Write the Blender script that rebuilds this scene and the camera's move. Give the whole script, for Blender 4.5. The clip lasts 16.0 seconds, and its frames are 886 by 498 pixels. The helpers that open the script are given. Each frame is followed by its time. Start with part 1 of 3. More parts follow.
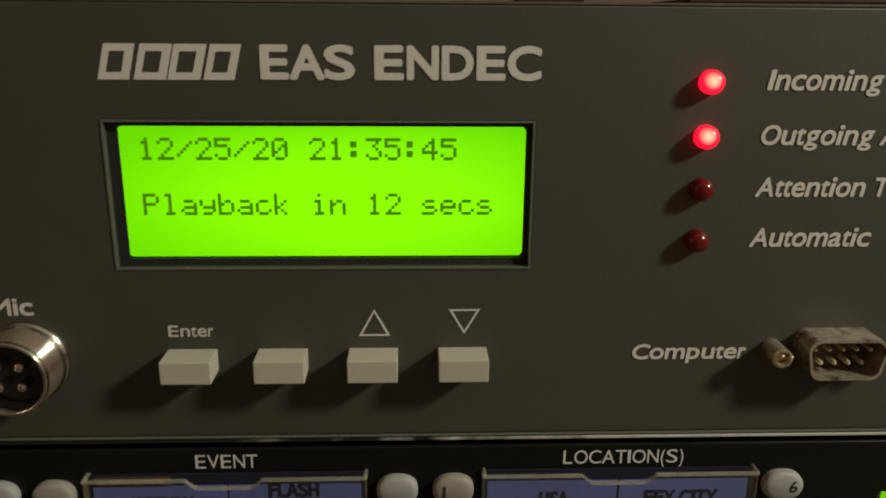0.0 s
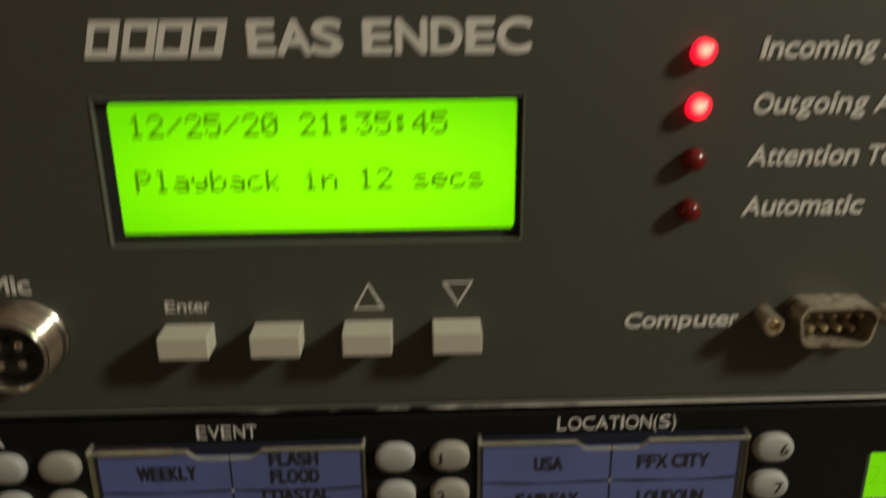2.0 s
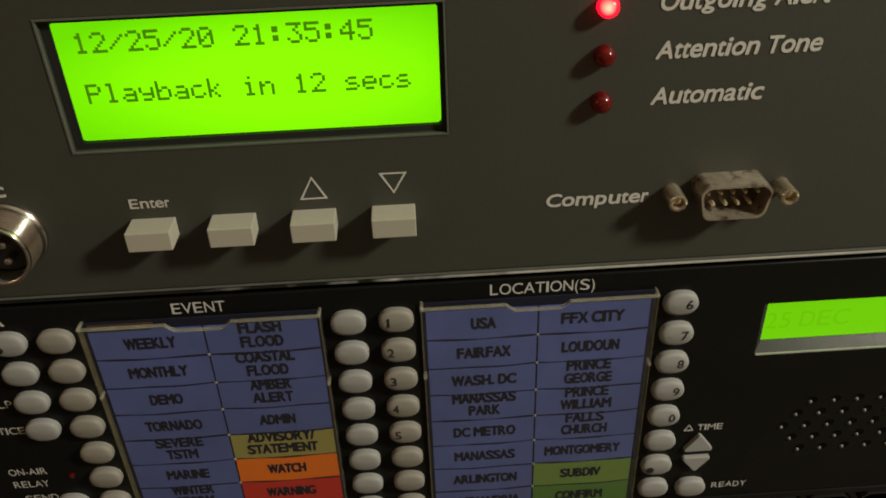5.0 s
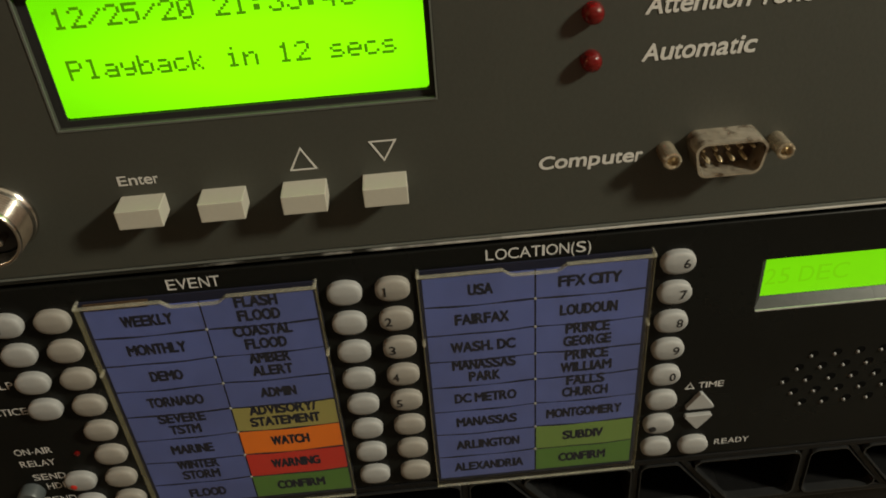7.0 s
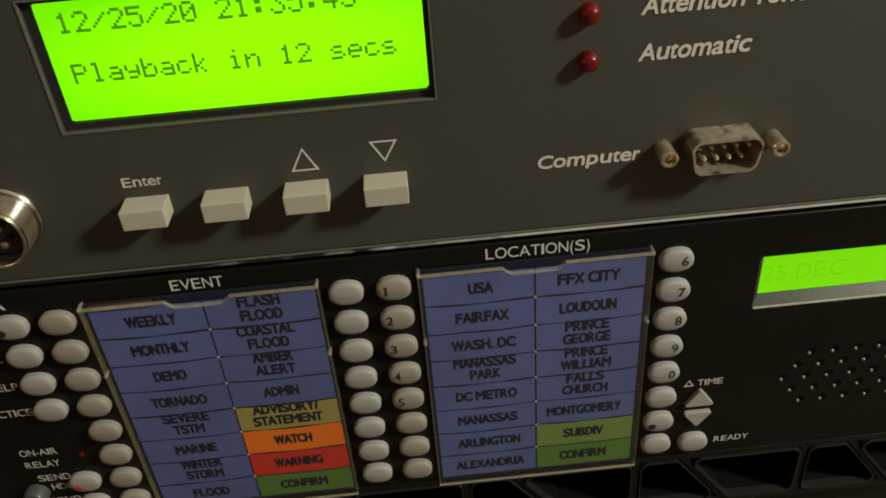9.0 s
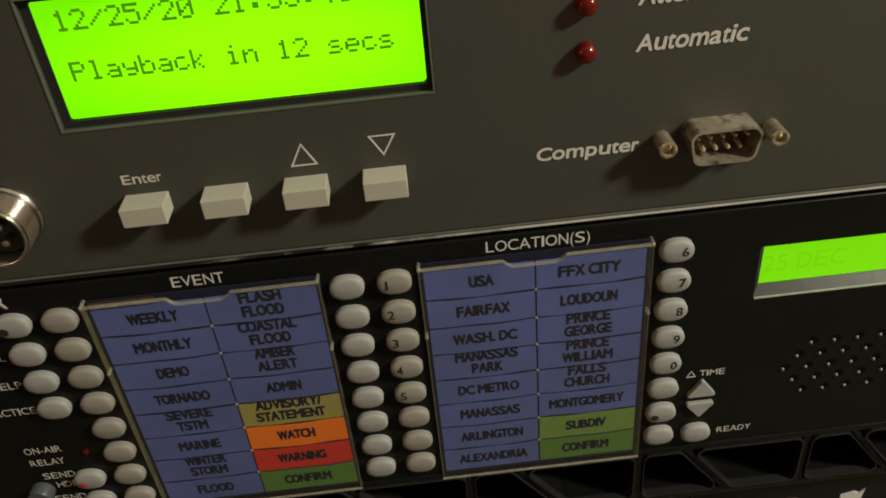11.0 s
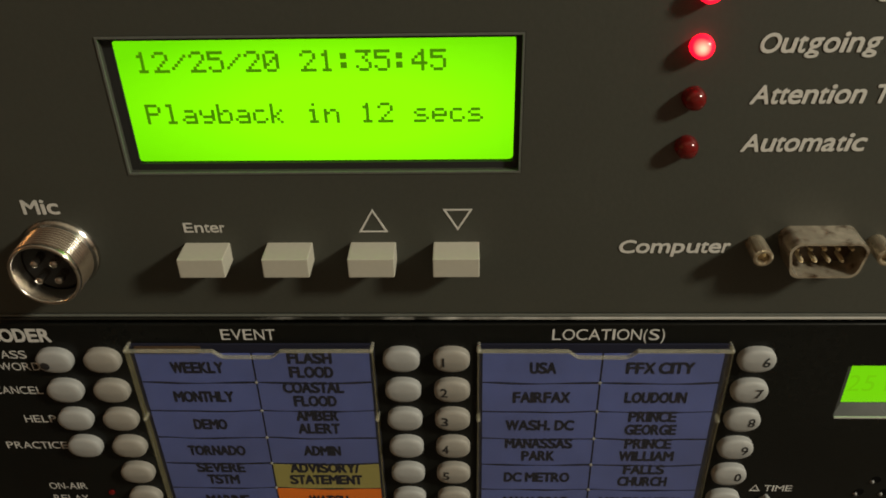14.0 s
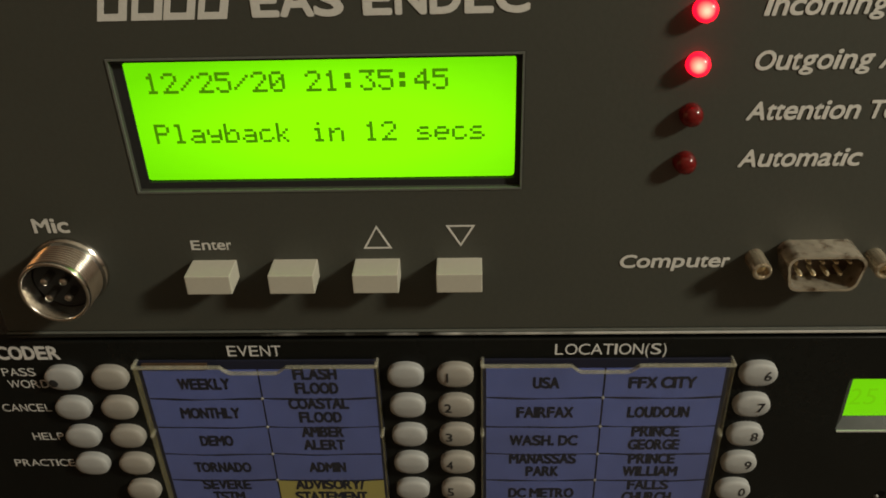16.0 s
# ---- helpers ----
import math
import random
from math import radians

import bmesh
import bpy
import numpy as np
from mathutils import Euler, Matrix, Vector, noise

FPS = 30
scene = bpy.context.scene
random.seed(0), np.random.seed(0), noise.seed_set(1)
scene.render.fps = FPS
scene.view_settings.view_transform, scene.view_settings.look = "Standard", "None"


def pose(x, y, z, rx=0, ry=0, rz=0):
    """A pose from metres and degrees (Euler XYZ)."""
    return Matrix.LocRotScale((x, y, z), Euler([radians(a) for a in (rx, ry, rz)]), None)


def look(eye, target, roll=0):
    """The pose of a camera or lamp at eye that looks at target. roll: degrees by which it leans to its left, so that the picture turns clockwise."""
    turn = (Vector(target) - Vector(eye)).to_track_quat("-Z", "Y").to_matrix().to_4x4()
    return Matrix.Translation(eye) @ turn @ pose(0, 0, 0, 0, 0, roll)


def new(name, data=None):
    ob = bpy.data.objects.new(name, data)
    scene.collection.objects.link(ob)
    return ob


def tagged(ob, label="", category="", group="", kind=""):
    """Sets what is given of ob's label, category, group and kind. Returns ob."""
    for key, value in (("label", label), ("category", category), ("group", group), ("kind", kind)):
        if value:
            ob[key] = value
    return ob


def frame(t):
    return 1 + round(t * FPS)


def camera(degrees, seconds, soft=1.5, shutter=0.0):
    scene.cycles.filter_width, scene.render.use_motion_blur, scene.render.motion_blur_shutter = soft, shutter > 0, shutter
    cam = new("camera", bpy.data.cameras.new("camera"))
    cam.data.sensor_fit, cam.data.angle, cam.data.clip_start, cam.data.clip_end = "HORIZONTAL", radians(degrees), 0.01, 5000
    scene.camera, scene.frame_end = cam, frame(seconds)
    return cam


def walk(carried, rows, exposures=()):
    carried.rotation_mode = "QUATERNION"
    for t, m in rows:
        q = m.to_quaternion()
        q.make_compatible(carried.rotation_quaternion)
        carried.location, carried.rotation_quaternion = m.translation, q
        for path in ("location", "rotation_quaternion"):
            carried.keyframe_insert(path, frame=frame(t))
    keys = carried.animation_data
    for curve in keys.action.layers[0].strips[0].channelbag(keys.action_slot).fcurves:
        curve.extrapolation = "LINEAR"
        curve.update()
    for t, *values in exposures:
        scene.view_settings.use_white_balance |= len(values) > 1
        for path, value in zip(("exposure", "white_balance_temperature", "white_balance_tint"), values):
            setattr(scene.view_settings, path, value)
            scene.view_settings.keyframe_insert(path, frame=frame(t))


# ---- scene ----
import functools

cam = camera(56.8, 16.0, soft=1.75, shutter=0.8)
ROWS = [
    (0.0, 0.0074, -0.1519, 1.0864, 73.79, -0.46, -2.15),
    (0.5, 0.0058, -0.1543, 1.0843, 74.10, -1.58, -1.64),
    (1.0, 0.0059, -0.1527, 1.0831, 74.27, -1.56, -1.93),
    (1.5, 0.0069, -0.1532, 1.0823, 74.01, -1.34, -2.38),
    (1.9, 0.0072, -0.1503, 1.0867, 70.99, -0.19, -2.44),
    (2.0, 0.0100, -0.1513, 1.0906, 70.39, 0.40, -2.01),
    (2.1, 0.0119, -0.1496, 1.0998, 69.43, 1.65, -2.31),
    (2.2, 0.0094, -0.1559, 1.1053, 69.01, 2.19, -2.32),
    (2.3, 0.0069, -0.1646, 1.1120, 69.57, 2.81, -2.29),
    (2.5, 0.0078, -0.1684, 1.1250, 68.48, 3.25, -1.62),
    (2.6, 0.0135, -0.1653, 1.1298, 67.40, 3.03, -1.99),
    (2.7, 0.0207, -0.1713, 1.1281, 67.91, 3.26, -1.74),
    (2.8, 0.0249, -0.1762, 1.1290, 68.35, 3.34, -1.83),
    (2.9, 0.0281, -0.1759, 1.1307, 66.55, 3.17, -2.53),
    (3.0, 0.0307, -0.1650, 1.1275, 64.34, 3.48, -2.19),
    (3.1, 0.0275, -0.1625, 1.1237, 63.78, 2.71, -2.41),
    (3.2, 0.0260, -0.1662, 1.1225, 63.55, 1.90, -1.89),
    (3.5, 0.0145, -0.1655, 1.1178, 62.85, -0.90, -1.35),
    (4.0, 0.0180, -0.1620, 1.1140, 59.74, -0.08, -2.01),
    (6.5, 0.0248, -0.1595, 1.1119, 55.80, 3.58, -3.60),
    (7.0, 0.0254, -0.1590, 1.1117, 54.75, 3.73, -3.95),
    (7.5, 0.0259, -0.1599, 1.1119, 54.55, 3.92, -3.97),
    (8.0, 0.0256, -0.1617, 1.1125, 55.10, 3.91, -3.90),
    (8.5, 0.0257, -0.1615, 1.1123, 55.41, 4.00, -3.90),
    (9.0, 0.0252, -0.1616, 1.1118, 55.10, 4.04, -4.14),
    (11.5, 0.0261, -0.1627, 1.1113, 54.82, 4.79, -4.35),
    (12.0, 0.0263, -0.1640, 1.1122, 55.89, 4.17, -3.62),
    (12.2, 0.0250, -0.1645, 1.1138, 56.61, 3.33, -2.80),
    (12.3, 0.0225, -0.1628, 1.1218, 55.64, 2.42, -2.13),
    (12.4, 0.0226, -0.1601, 1.1187, 58.33, 1.75, -0.76),
    (12.5, 0.0209, -0.1537, 1.1234, 58.35, 0.29, -0.47),
    (12.7, 0.0178, -0.1461, 1.1210, 57.41, -0.37, 1.45),
    (12.8, 0.0176, -0.1489, 1.1165, 58.45, -0.34, 1.81),
    (13.0, 0.0183, -0.1486, 1.1150, 58.78, 0.06, 1.80),
    (13.5, 0.0201, -0.1473, 1.1146, 58.32, 0.99, 1.53),
    (14.0, 0.0200, -0.1470, 1.1150, 57.12, 1.12, 1.39),
    (14.5, 0.0198, -0.1493, 1.1159, 57.81, 1.16, 1.55),
    (15.0, 0.0201, -0.1496, 1.1156, 58.73, 1.30, 1.56),
    (15.5, 0.0204, -0.1496, 1.1154, 58.80, 1.42, 1.50),
    (16.0, 0.0203, -0.1500, 1.1152, 58.70, 1.55, 1.47),
]
EXPOSURES = [
    (0.0, -0.16), (1.0, -0.08), (2.0, -0.08), (2.6, -0.36), (3.0, -0.38), (4.0, -0.25),
    (6.5, 0.04), (8.0, 0.14), (11.5, 0.14), (12.5, 0.06), (13.5, 0.0), (16.0, -0.04),
]
walk(cam, [(t, pose(x, y, z, rx, ry, rz)) for t, x, y, z, rx, ry, rz in ROWS], EXPOSURES)

# ---- light: a warm room lamp high on one side, a small lamp behind the units ----
world = bpy.data.worlds.new("night_room")
world.use_nodes = True
world.node_tree.nodes["Background"].inputs[0].default_value = (0.30, 0.32, 0.40, 1)
world.node_tree.nodes["Background"].inputs[1].default_value = 0.02
scene.world = world


def area_lamp(name, eye, target, size, watts, colour):
    data = bpy.data.lights.new(name, "AREA")
    data.shape, data.size, data.energy, data.color = "DISK", size, watts, colour
    ob = new(name, data)
    ob.matrix_world = look(eye, target)
    return ob


def bulb(name, place, radius, watts, colour):
    data = bpy.data.lights.new(name, "POINT")
    data.shadow_soft_size, data.energy, data.color = radius, watts, colour
    ob = new(name, data)
    ob.location = place
    return ob


bulb("room_lamp", (0.84, -0.42, 1.61), 0.065, 49.0, (1.0, 0.945, 0.735))
bulb("table_lamp", (-1.35, -0.55, 1.52), 0.10, 3.2, (1.0, 0.44, 0.12))
area_lamp("back_lamp", (-0.225, 2.40, 1.66), (0.0, 0.0, 1.09), 0.13, 0.10, (1.0, 0.55, 0.22))


# ---- materials ----
def material(name, colour, rough=0.5, metal=0.0, grain=0.0, scale=400.0, bump=0.0, stain=0.0, coat=0.0, wear=0.0, shine=0.5):
    """Colour with fine grain, larger stains, uneven gloss and a little relief."""
    m = bpy.data.materials.new(name)
    m.use_nodes = True
    nt = m.node_tree
    b = nt.nodes["Principled BSDF"]
    b.inputs["Metallic"].default_value = metal
    b.inputs["Specular IOR Level"].default_value = shine
    b.inputs["Coat Weight"].default_value = coat
    b.inputs["Coat Roughness"].default_value = 0.15
    at = nt.nodes.new("ShaderNodeTexCoord")
    fine = nt.nodes.new("ShaderNodeTexNoise")
    fine.inputs["Scale"].default_value, fine.inputs["Detail"].default_value = scale, 4.0
    broad = nt.nodes.new("ShaderNodeTexNoise")
    broad.inputs["Scale"].default_value, broad.inputs["Detail"].default_value = 28.0, 5.0
    nt.links.new(at.outputs["Object"], fine.inputs["Vector"])
    nt.links.new(at.outputs["Object"], broad.inputs["Vector"])
    mix = nt.nodes.new("ShaderNodeMix")
    mix.data_type = "RGBA"
    mix.inputs["A"].default_value = (*[c * (1 - grain) for c in colour], 1)
    mix.inputs["B"].default_value = (*[min(1, c * (1 + grain)) for c in colour], 1)
    nt.links.new(fine.outputs["Fac"], mix.inputs["Factor"])
    mix2 = nt.nodes.new("ShaderNodeMix")
    mix2.data_type, mix2.blend_type = "RGBA", "MULTIPLY"
    ramp = nt.nodes.new("ShaderNodeMapRange")
    ramp.inputs["From Min"].default_value, ramp.inputs["From Max"].default_value = 0.35, 0.7
    ramp.inputs["To Min"].default_value, ramp.inputs["To Max"].default_value = 0.0, stain
    nt.links.new(broad.outputs["Fac"], ramp.inputs["Value"])
    nt.links.new(ramp.outputs["Result"], mix2.inputs["Factor"])
    nt.links.new(mix.outputs["Result"], mix2.inputs["A"])
    mix2.inputs["B"].default_value = (0.45, 0.42, 0.38, 1)
    nt.links.new(mix2.outputs["Result"], b.inputs["Base Color"])
    gloss = nt.nodes.new("ShaderNodeMapRange")
    gloss.inputs["To Min"].default_value, gloss.inputs["To Max"].default_value = max(0.02, rough - 0.08 - wear), min(1, rough + 0.08 + wear)
    nt.links.new(broad.outputs["Fac"], gloss.inputs["Value"])
    nt.links.new(gloss.outputs["Result"], b.inputs["Roughness"])
    if bump:
        rel = nt.nodes.new("ShaderNodeBump")
        rel.inputs["Strength"].default_value, rel.inputs["Distance"].default_value = bump, 0.0003
        nt.links.new(fine.outputs["Fac"], rel.inputs["Height"])
        nt.links.new(rel.outputs["Normal"], b.inputs["Normal"])
    return m


def glowing(name, colour, strength, base=(0.02, 0.02, 0.02)):
    m = material(name, base, 0.3)
    b = m.node_tree.nodes["Principled BSDF"]
    b.inputs["Emission Color"].default_value = (*colour, 1)
    b.inputs["Emission Strength"].default_value = strength
    return m


GREY = material("grey_panel_paint", (0.0435, 0.0450, 0.0375), 0.52, 0, 0.12, 900, 0.10, 0.25, wear=0.05)
CHASSIS = material("dark_chassis_metal", (0.029, 0.029, 0.027), 0.19, 0.0, 0.10, 700, 0.05, 0.2)
BLACK = material("black_panel_film", (0.0068, 0.0072, 0.0067), 0.30, 0, 0.30, 500, 0.06, 0.55, wear=0.14, shine=0.16)
BEZEL = material("black_bezel", (0.012, 0.012, 0.012), 0.6)
BARE = material("bare_aluminium", (0.55, 0.55, 0.55), 0.36, 0.45, 0.25, 300, 0.1)
CHIPPED = material("chipped_aluminium_edge", (0.60, 0.60, 0.58), 0.34, 0.45, 0.25, 300, 0.1)
nt = CHIPPED.node_tree
split, along, patch, add, step, tint = (nt.nodes.new("ShaderNode" + kind) for kind in ("SeparateXYZ", "MapRange", "TexNoise", "Math", "MapRange", "Mix"))
along.inputs["From Min"].default_value, along.inputs["From Max"].default_value = -0.06, 0.10
patch.inputs["Scale"].default_value, patch.inputs["Detail"].default_value, tint.data_type = 160.0, 6.0, "RGBA"
step.inputs["From Min"].default_value, step.inputs["From Max"].default_value = 0.80, 1.15
tint.inputs["A"].default_value = (0.022, 0.022, 0.019, 1)
nt.links.new(nt.nodes["Texture Coordinate"].outputs["Object"], split.inputs[0])
nt.links.new(nt.nodes["Texture Coordinate"].outputs["Object"], patch.inputs["Vector"])
nt.links.new(split.outputs["X"], along.inputs["Value"])
nt.links.new(along.outputs["Result"], add.inputs[0])
nt.links.new(patch.outputs["Fac"], add.inputs[1])
nt.links.new(add.outputs[0], step.inputs["Value"])
nt.links.new(step.outputs["Result"], tint.inputs["Factor"])
nt.links.new(nt.nodes["Principled BSDF"].inputs["Base Color"].links[0].from_socket, tint.inputs["B"])
nt.links.new(tint.outputs["Result"], nt.nodes["Principled BSDF"].inputs["Base Color"])
# lighter colour paints the back lamp's reflection along the panel's top edge
EDGE_GLINT = material("reflection_edge", (0.11, 0.10, 0.09), 0.32, 0.3, 0.4, 300, 0.1, 0.3, wear=0.1)
# worn panel lip; on the window rim the pale tone paints a highlight line
RIM = material("worn_highlit_rim", (0.095, 0.100, 0.090), 0.4, 0, 0.2, 700, 0.1)
NICKEL = material("nickel_plate", (0.56, 0.53, 0.49), 0.20, 1.0, 0.25, 500, 0.06, 0.35, wear=0.08)
# metal of the beads that stand in for glints on the speaker holes
HOLE_GLINT = material("grille_glint_metal", (0.15, 0.15, 0.15), 0.5, 0.4, 0.3, 700)
STEEL = material("dull_zinc_steel", (0.66, 0.60, 0.50), 0.20, 0.66, 0.40, 420, 0.30, 0.8, wear=0.12)
nt = STEEL.node_tree
rust, some, tint = nt.nodes.new("ShaderNodeTexNoise"), nt.nodes.new("ShaderNodeMapRange"), nt.nodes.new("ShaderNodeMix")
rust.inputs["Scale"].default_value, rust.inputs["Detail"].default_value, tint.data_type = 330.0, 6.0, "RGBA"
some.inputs["From Min"].default_value, some.inputs["From Max"].default_value = 0.52, 0.74
tint.inputs["B"].default_value = (0.10, 0.055, 0.028, 1)
nt.links.new(nt.nodes["Texture Coordinate"].outputs["Object"], rust.inputs["Vector"])
nt.links.new(rust.outputs["Fac"], some.inputs["Value"])
nt.links.new(some.outputs["Result"], tint.inputs["Factor"])
nt.links.new(nt.nodes["Principled BSDF"].inputs["Base Color"].links[0].from_socket, tint.inputs["A"])
nt.links.new(tint.outputs["Result"], nt.nodes["Principled BSDF"].inputs["Base Color"])
BRASS = material("tarnished_brass", (0.66, 0.58, 0.45), 0.22, 0.72, 0.35, 500, 0.2, 0.6, wear=0.1)
GOLD = material("gold_pin", (0.80, 0.68, 0.46), 0.25, 0.6)
AGED = material("aged_brown_insert", (0.060, 0.036, 0.020), 0.5, 0, 0.3, 500, 0.1, 0.3)
INK = material("white_print", (0.52, 0.51, 0.49), 0.6, 0, 0.12, 1500)
THIN_INK = material("pale_print", (0.52, 0.52, 0.52), 0.6, 0, 0.1, 1500)
CAP = material("beige_button_plastic", (0.40, 0.385, 0.335), 0.45, 0, 0.05, 900, 0.05, 0.1)
KEY = material("white_rubber_key", (0.285, 0.29, 0.295), 0.55, 0, 0.05, 900, 0.05, 0.25, shine=0.35)
WARM_KEY = material("greyed_rubber_key", (0.250, 0.238, 0.220), 0.55, 0, 0.05, 900, 0.05, 0.25, shine=0.35)
KEY_INK = material("black_key_print", (0.012, 0.012, 0.014), 0.5)
LCD = glowing("lit_display", (0.20, 1.0, 0.0), 1.15, (0.02, 0.05, 0.0))
SMALL_LCD = glowing("lit_small_display", (0.20, 0.78, 0.0), 0.80, (0.02, 0.05, 0.0))
FAINT_DOT = glowing("faint_display_ink", (0.180, 0.68, 0.0), 0.80, (0.02, 0.05, 0.0))
LCD_DOT = glowing("display_dot", (0.085, 0.34, 0.0), 0.62, (0.01, 0.03, 0.0))
nt = LCD.node_tree
put, far, fall, glow = nt.nodes.new("ShaderNodeVectorMath"), nt.nodes.new("ShaderNodeVectorMath"), nt.nodes.new("ShaderNodeMapRange"), nt.nodes.new("ShaderNodeMix")
put.operation, far.operation, glow.data_type = "MULTIPLY_ADD", "LENGTH", "RGBA"
put.inputs[1].default_value, put.inputs[2].default_value = (26.3, 0, 79.4), (0.10, 0, -83.45)
fall.inputs["From Min"].default_value, fall.inputs["From Max"].default_value = 0.55, 1.40
glow.inputs["A"].default_value, glow.inputs["B"].default_value = (0.255, 1.0, 0.0, 1), (0.140, 0.70, 0.0, 1)
nt.links.new(nt.nodes["Texture Coordinate"].outputs["Object"], put.inputs[0])
nt.links.new(put.outputs["Vector"], far.inputs[0])
nt.links.new(far.outputs["Value"], fall.inputs["Value"])
nt.links.new(fall.outputs["Result"], glow.inputs["Factor"])
nt.links.new(glow.outputs["Result"], nt.nodes["Principled BSDF"].inputs["Emission Color"])
LED_ON = glowing("lit_red_led", (1.0, 0.02, 0.05), 3.0, (0.4, 0.01, 0.02))
nt = LED_ON.node_tree
spot, span, hue = nt.nodes.new("ShaderNodeVectorMath"), nt.nodes.new("ShaderNodeMapRange"), nt.nodes.new("ShaderNodeMix")
flat = nt.nodes.new("ShaderNodeVectorMath")
flat.operation, flat.inputs[1].default_value = "MULTIPLY_ADD", (1, 0, 1)
flat.inputs[2].default_value = (0.0004, 0, -0.0004)
spot.operation, hue.data_type = "LENGTH", "RGBA"
span.inputs["From Min"].default_value, span.inputs["From Max"].default_value = 0.0003, 0.0016
hue.inputs["A"].default_value, hue.inputs["B"].default_value = (1.0, 0.27, 0.17, 1), (1.0, 0.003, 0.018, 1)
nt.links.new(nt.nodes["Texture Coordinate"].outputs["Object"], flat.inputs[0])
nt.links.new(flat.outputs["Vector"], spot.inputs[0])
nt.links.new(spot.outputs["Value"], span.inputs["Value"])
nt.links.new(span.outputs["Result"], hue.inputs["Factor"])
nt.links.new(hue.outputs["Result"], nt.nodes["Principled BSDF"].inputs["Emission Color"])
LED_OFF = material("dark_red_lens", (0.17, 0.006, 0.006), 0.14, coat=0.8)
nt = LED_OFF.node_tree
clear, blend = nt.nodes.new("ShaderNodeBsdfTransparent"), nt.nodes.new("ShaderNodeMixShader")
clear.inputs[0].default_value, blend.inputs[0].default_value = (0.80, 0.12, 0.09, 1), 0.60
nt.links.new(clear.outputs[0], blend.inputs[1])
nt.links.new(nt.nodes["Principled BSDF"].outputs[0], blend.inputs[2])
nt.links.new(blend.outputs[0], nt.nodes["Material Output"].inputs["Surface"])
BLUE = material("blue_paper", (0.092, 0.122, 0.375), 0.42, 0, 0.16, 260, 0.16, 0.45, wear=0.16)
YELLOW = material("yellow_paper", (0.30, 0.27, 0.09), 0.5, 0, 0.06, 900, 0.04, 0.1)
ORANGE = material("orange_paper", (0.75, 0.17, 0.012), 0.5, 0, 0.06, 900, 0.04, 0.1)
RED = material("red_paper", (0.50, 0.028, 0.020), 0.5, 0, 0.06, 900, 0.04, 0.1)
GREEN = material("green_paper", (0.075, 0.17, 0.035), 0.5, 0, 0.06, 900, 0.04, 0.1)
OLIVE = material("olive_paper", (0.14, 0.23, 0.06), 0.5, 0, 0.06, 900, 0.04, 0.1)
LABEL_INK = material("black_label_ink", (0.015, 0.016, 0.030), 0.6, shine=0.1)
FADED = material("faded_brown_print", (0.13, 0.070, 0.036), 0.6)
# near-black stands in for the shade inside the speaker holes
HOLE_SHADE = material("hole_shade", (0.0026, 0.0026, 0.0026), 0.7, shine=0.05)
ACRYLIC = material("yellowed_acrylic_edge", (0.23, 0.21, 0.13), 0.10, 0, 0.5, 300, 0.1, 0.4, coat=1.0)
nt = ACRYLIC.node_tree
clear, blend = nt.nodes.new("ShaderNodeBsdfTransparent"), nt.nodes.new("ShaderNodeMixShader")
clear.inputs[0].default_value, blend.inputs[0].default_value = (0.94, 0.92, 0.84, 1), 0.26
nt.links.new(clear.outputs[0], blend.inputs[1])
nt.links.new(nt.nodes["Principled BSDF"].outputs[0], blend.inputs[2])
nt.links.new(blend.outputs[0], nt.nodes["Material Output"].inputs["Surface"])
# pale cream in the clear acrylic paints the highlight on its edges and lugs
SHINE = material("acrylic_lip_highlight", (0.42, 0.41, 0.35), 0.10, 0, 0.4, 300, 0.1, 0.3, coat=1.0)
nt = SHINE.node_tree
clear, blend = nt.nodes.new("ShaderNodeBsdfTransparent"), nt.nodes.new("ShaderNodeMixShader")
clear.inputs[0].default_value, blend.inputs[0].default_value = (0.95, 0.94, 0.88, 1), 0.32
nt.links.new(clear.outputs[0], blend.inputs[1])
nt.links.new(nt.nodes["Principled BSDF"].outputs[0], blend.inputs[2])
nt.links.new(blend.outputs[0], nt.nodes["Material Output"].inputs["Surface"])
LIP = material("grey_window_edge", (0.055, 0.060, 0.060), 0.28, 0.2, 0.2, 500, 0.05)


def clear_sheet(name, gloss):
    """A thin clear sheet: it lets light through and mirrors a little."""
    m = bpy.data.materials.new(name)
    m.use_nodes = True
    nt = m.node_tree
    out = nt.nodes["Material Output"]
    see, shine, mix = nt.nodes.new("ShaderNodeBsdfTransparent"), nt.nodes.new("ShaderNodeBsdfGlossy"), nt.nodes.new("ShaderNodeMixShader")
    see.inputs[0].default_value = (0.96, 0.96, 0.93, 1)
    shine.inputs["Roughness"].default_value = 0.14
    mix.inputs[0].default_value = gloss
    at, wave, rel = nt.nodes.new("ShaderNodeTexCoord"), nt.nodes.new("ShaderNodeTexNoise"), nt.nodes.new("ShaderNodeBump")
    wave.inputs["Scale"].default_value, wave.inputs["Detail"].default_value = 60.0, 2.0
    rel.inputs["Strength"].default_value, rel.inputs["Distance"].default_value = 0.5, 0.0008
    nt.links.new(at.outputs["Object"], wave.inputs["Vector"])
    nt.links.new(wave.outputs["Fac"], rel.inputs["Height"])
    nt.links.new(rel.outputs["Normal"], shine.inputs["Normal"])
    nt.links.new(see.outputs[0], mix.inputs[1])
    nt.links.new(shine.outputs[0], mix.inputs[2])
    nt.links.new(mix.outputs[0], out.inputs["Surface"])
    return m


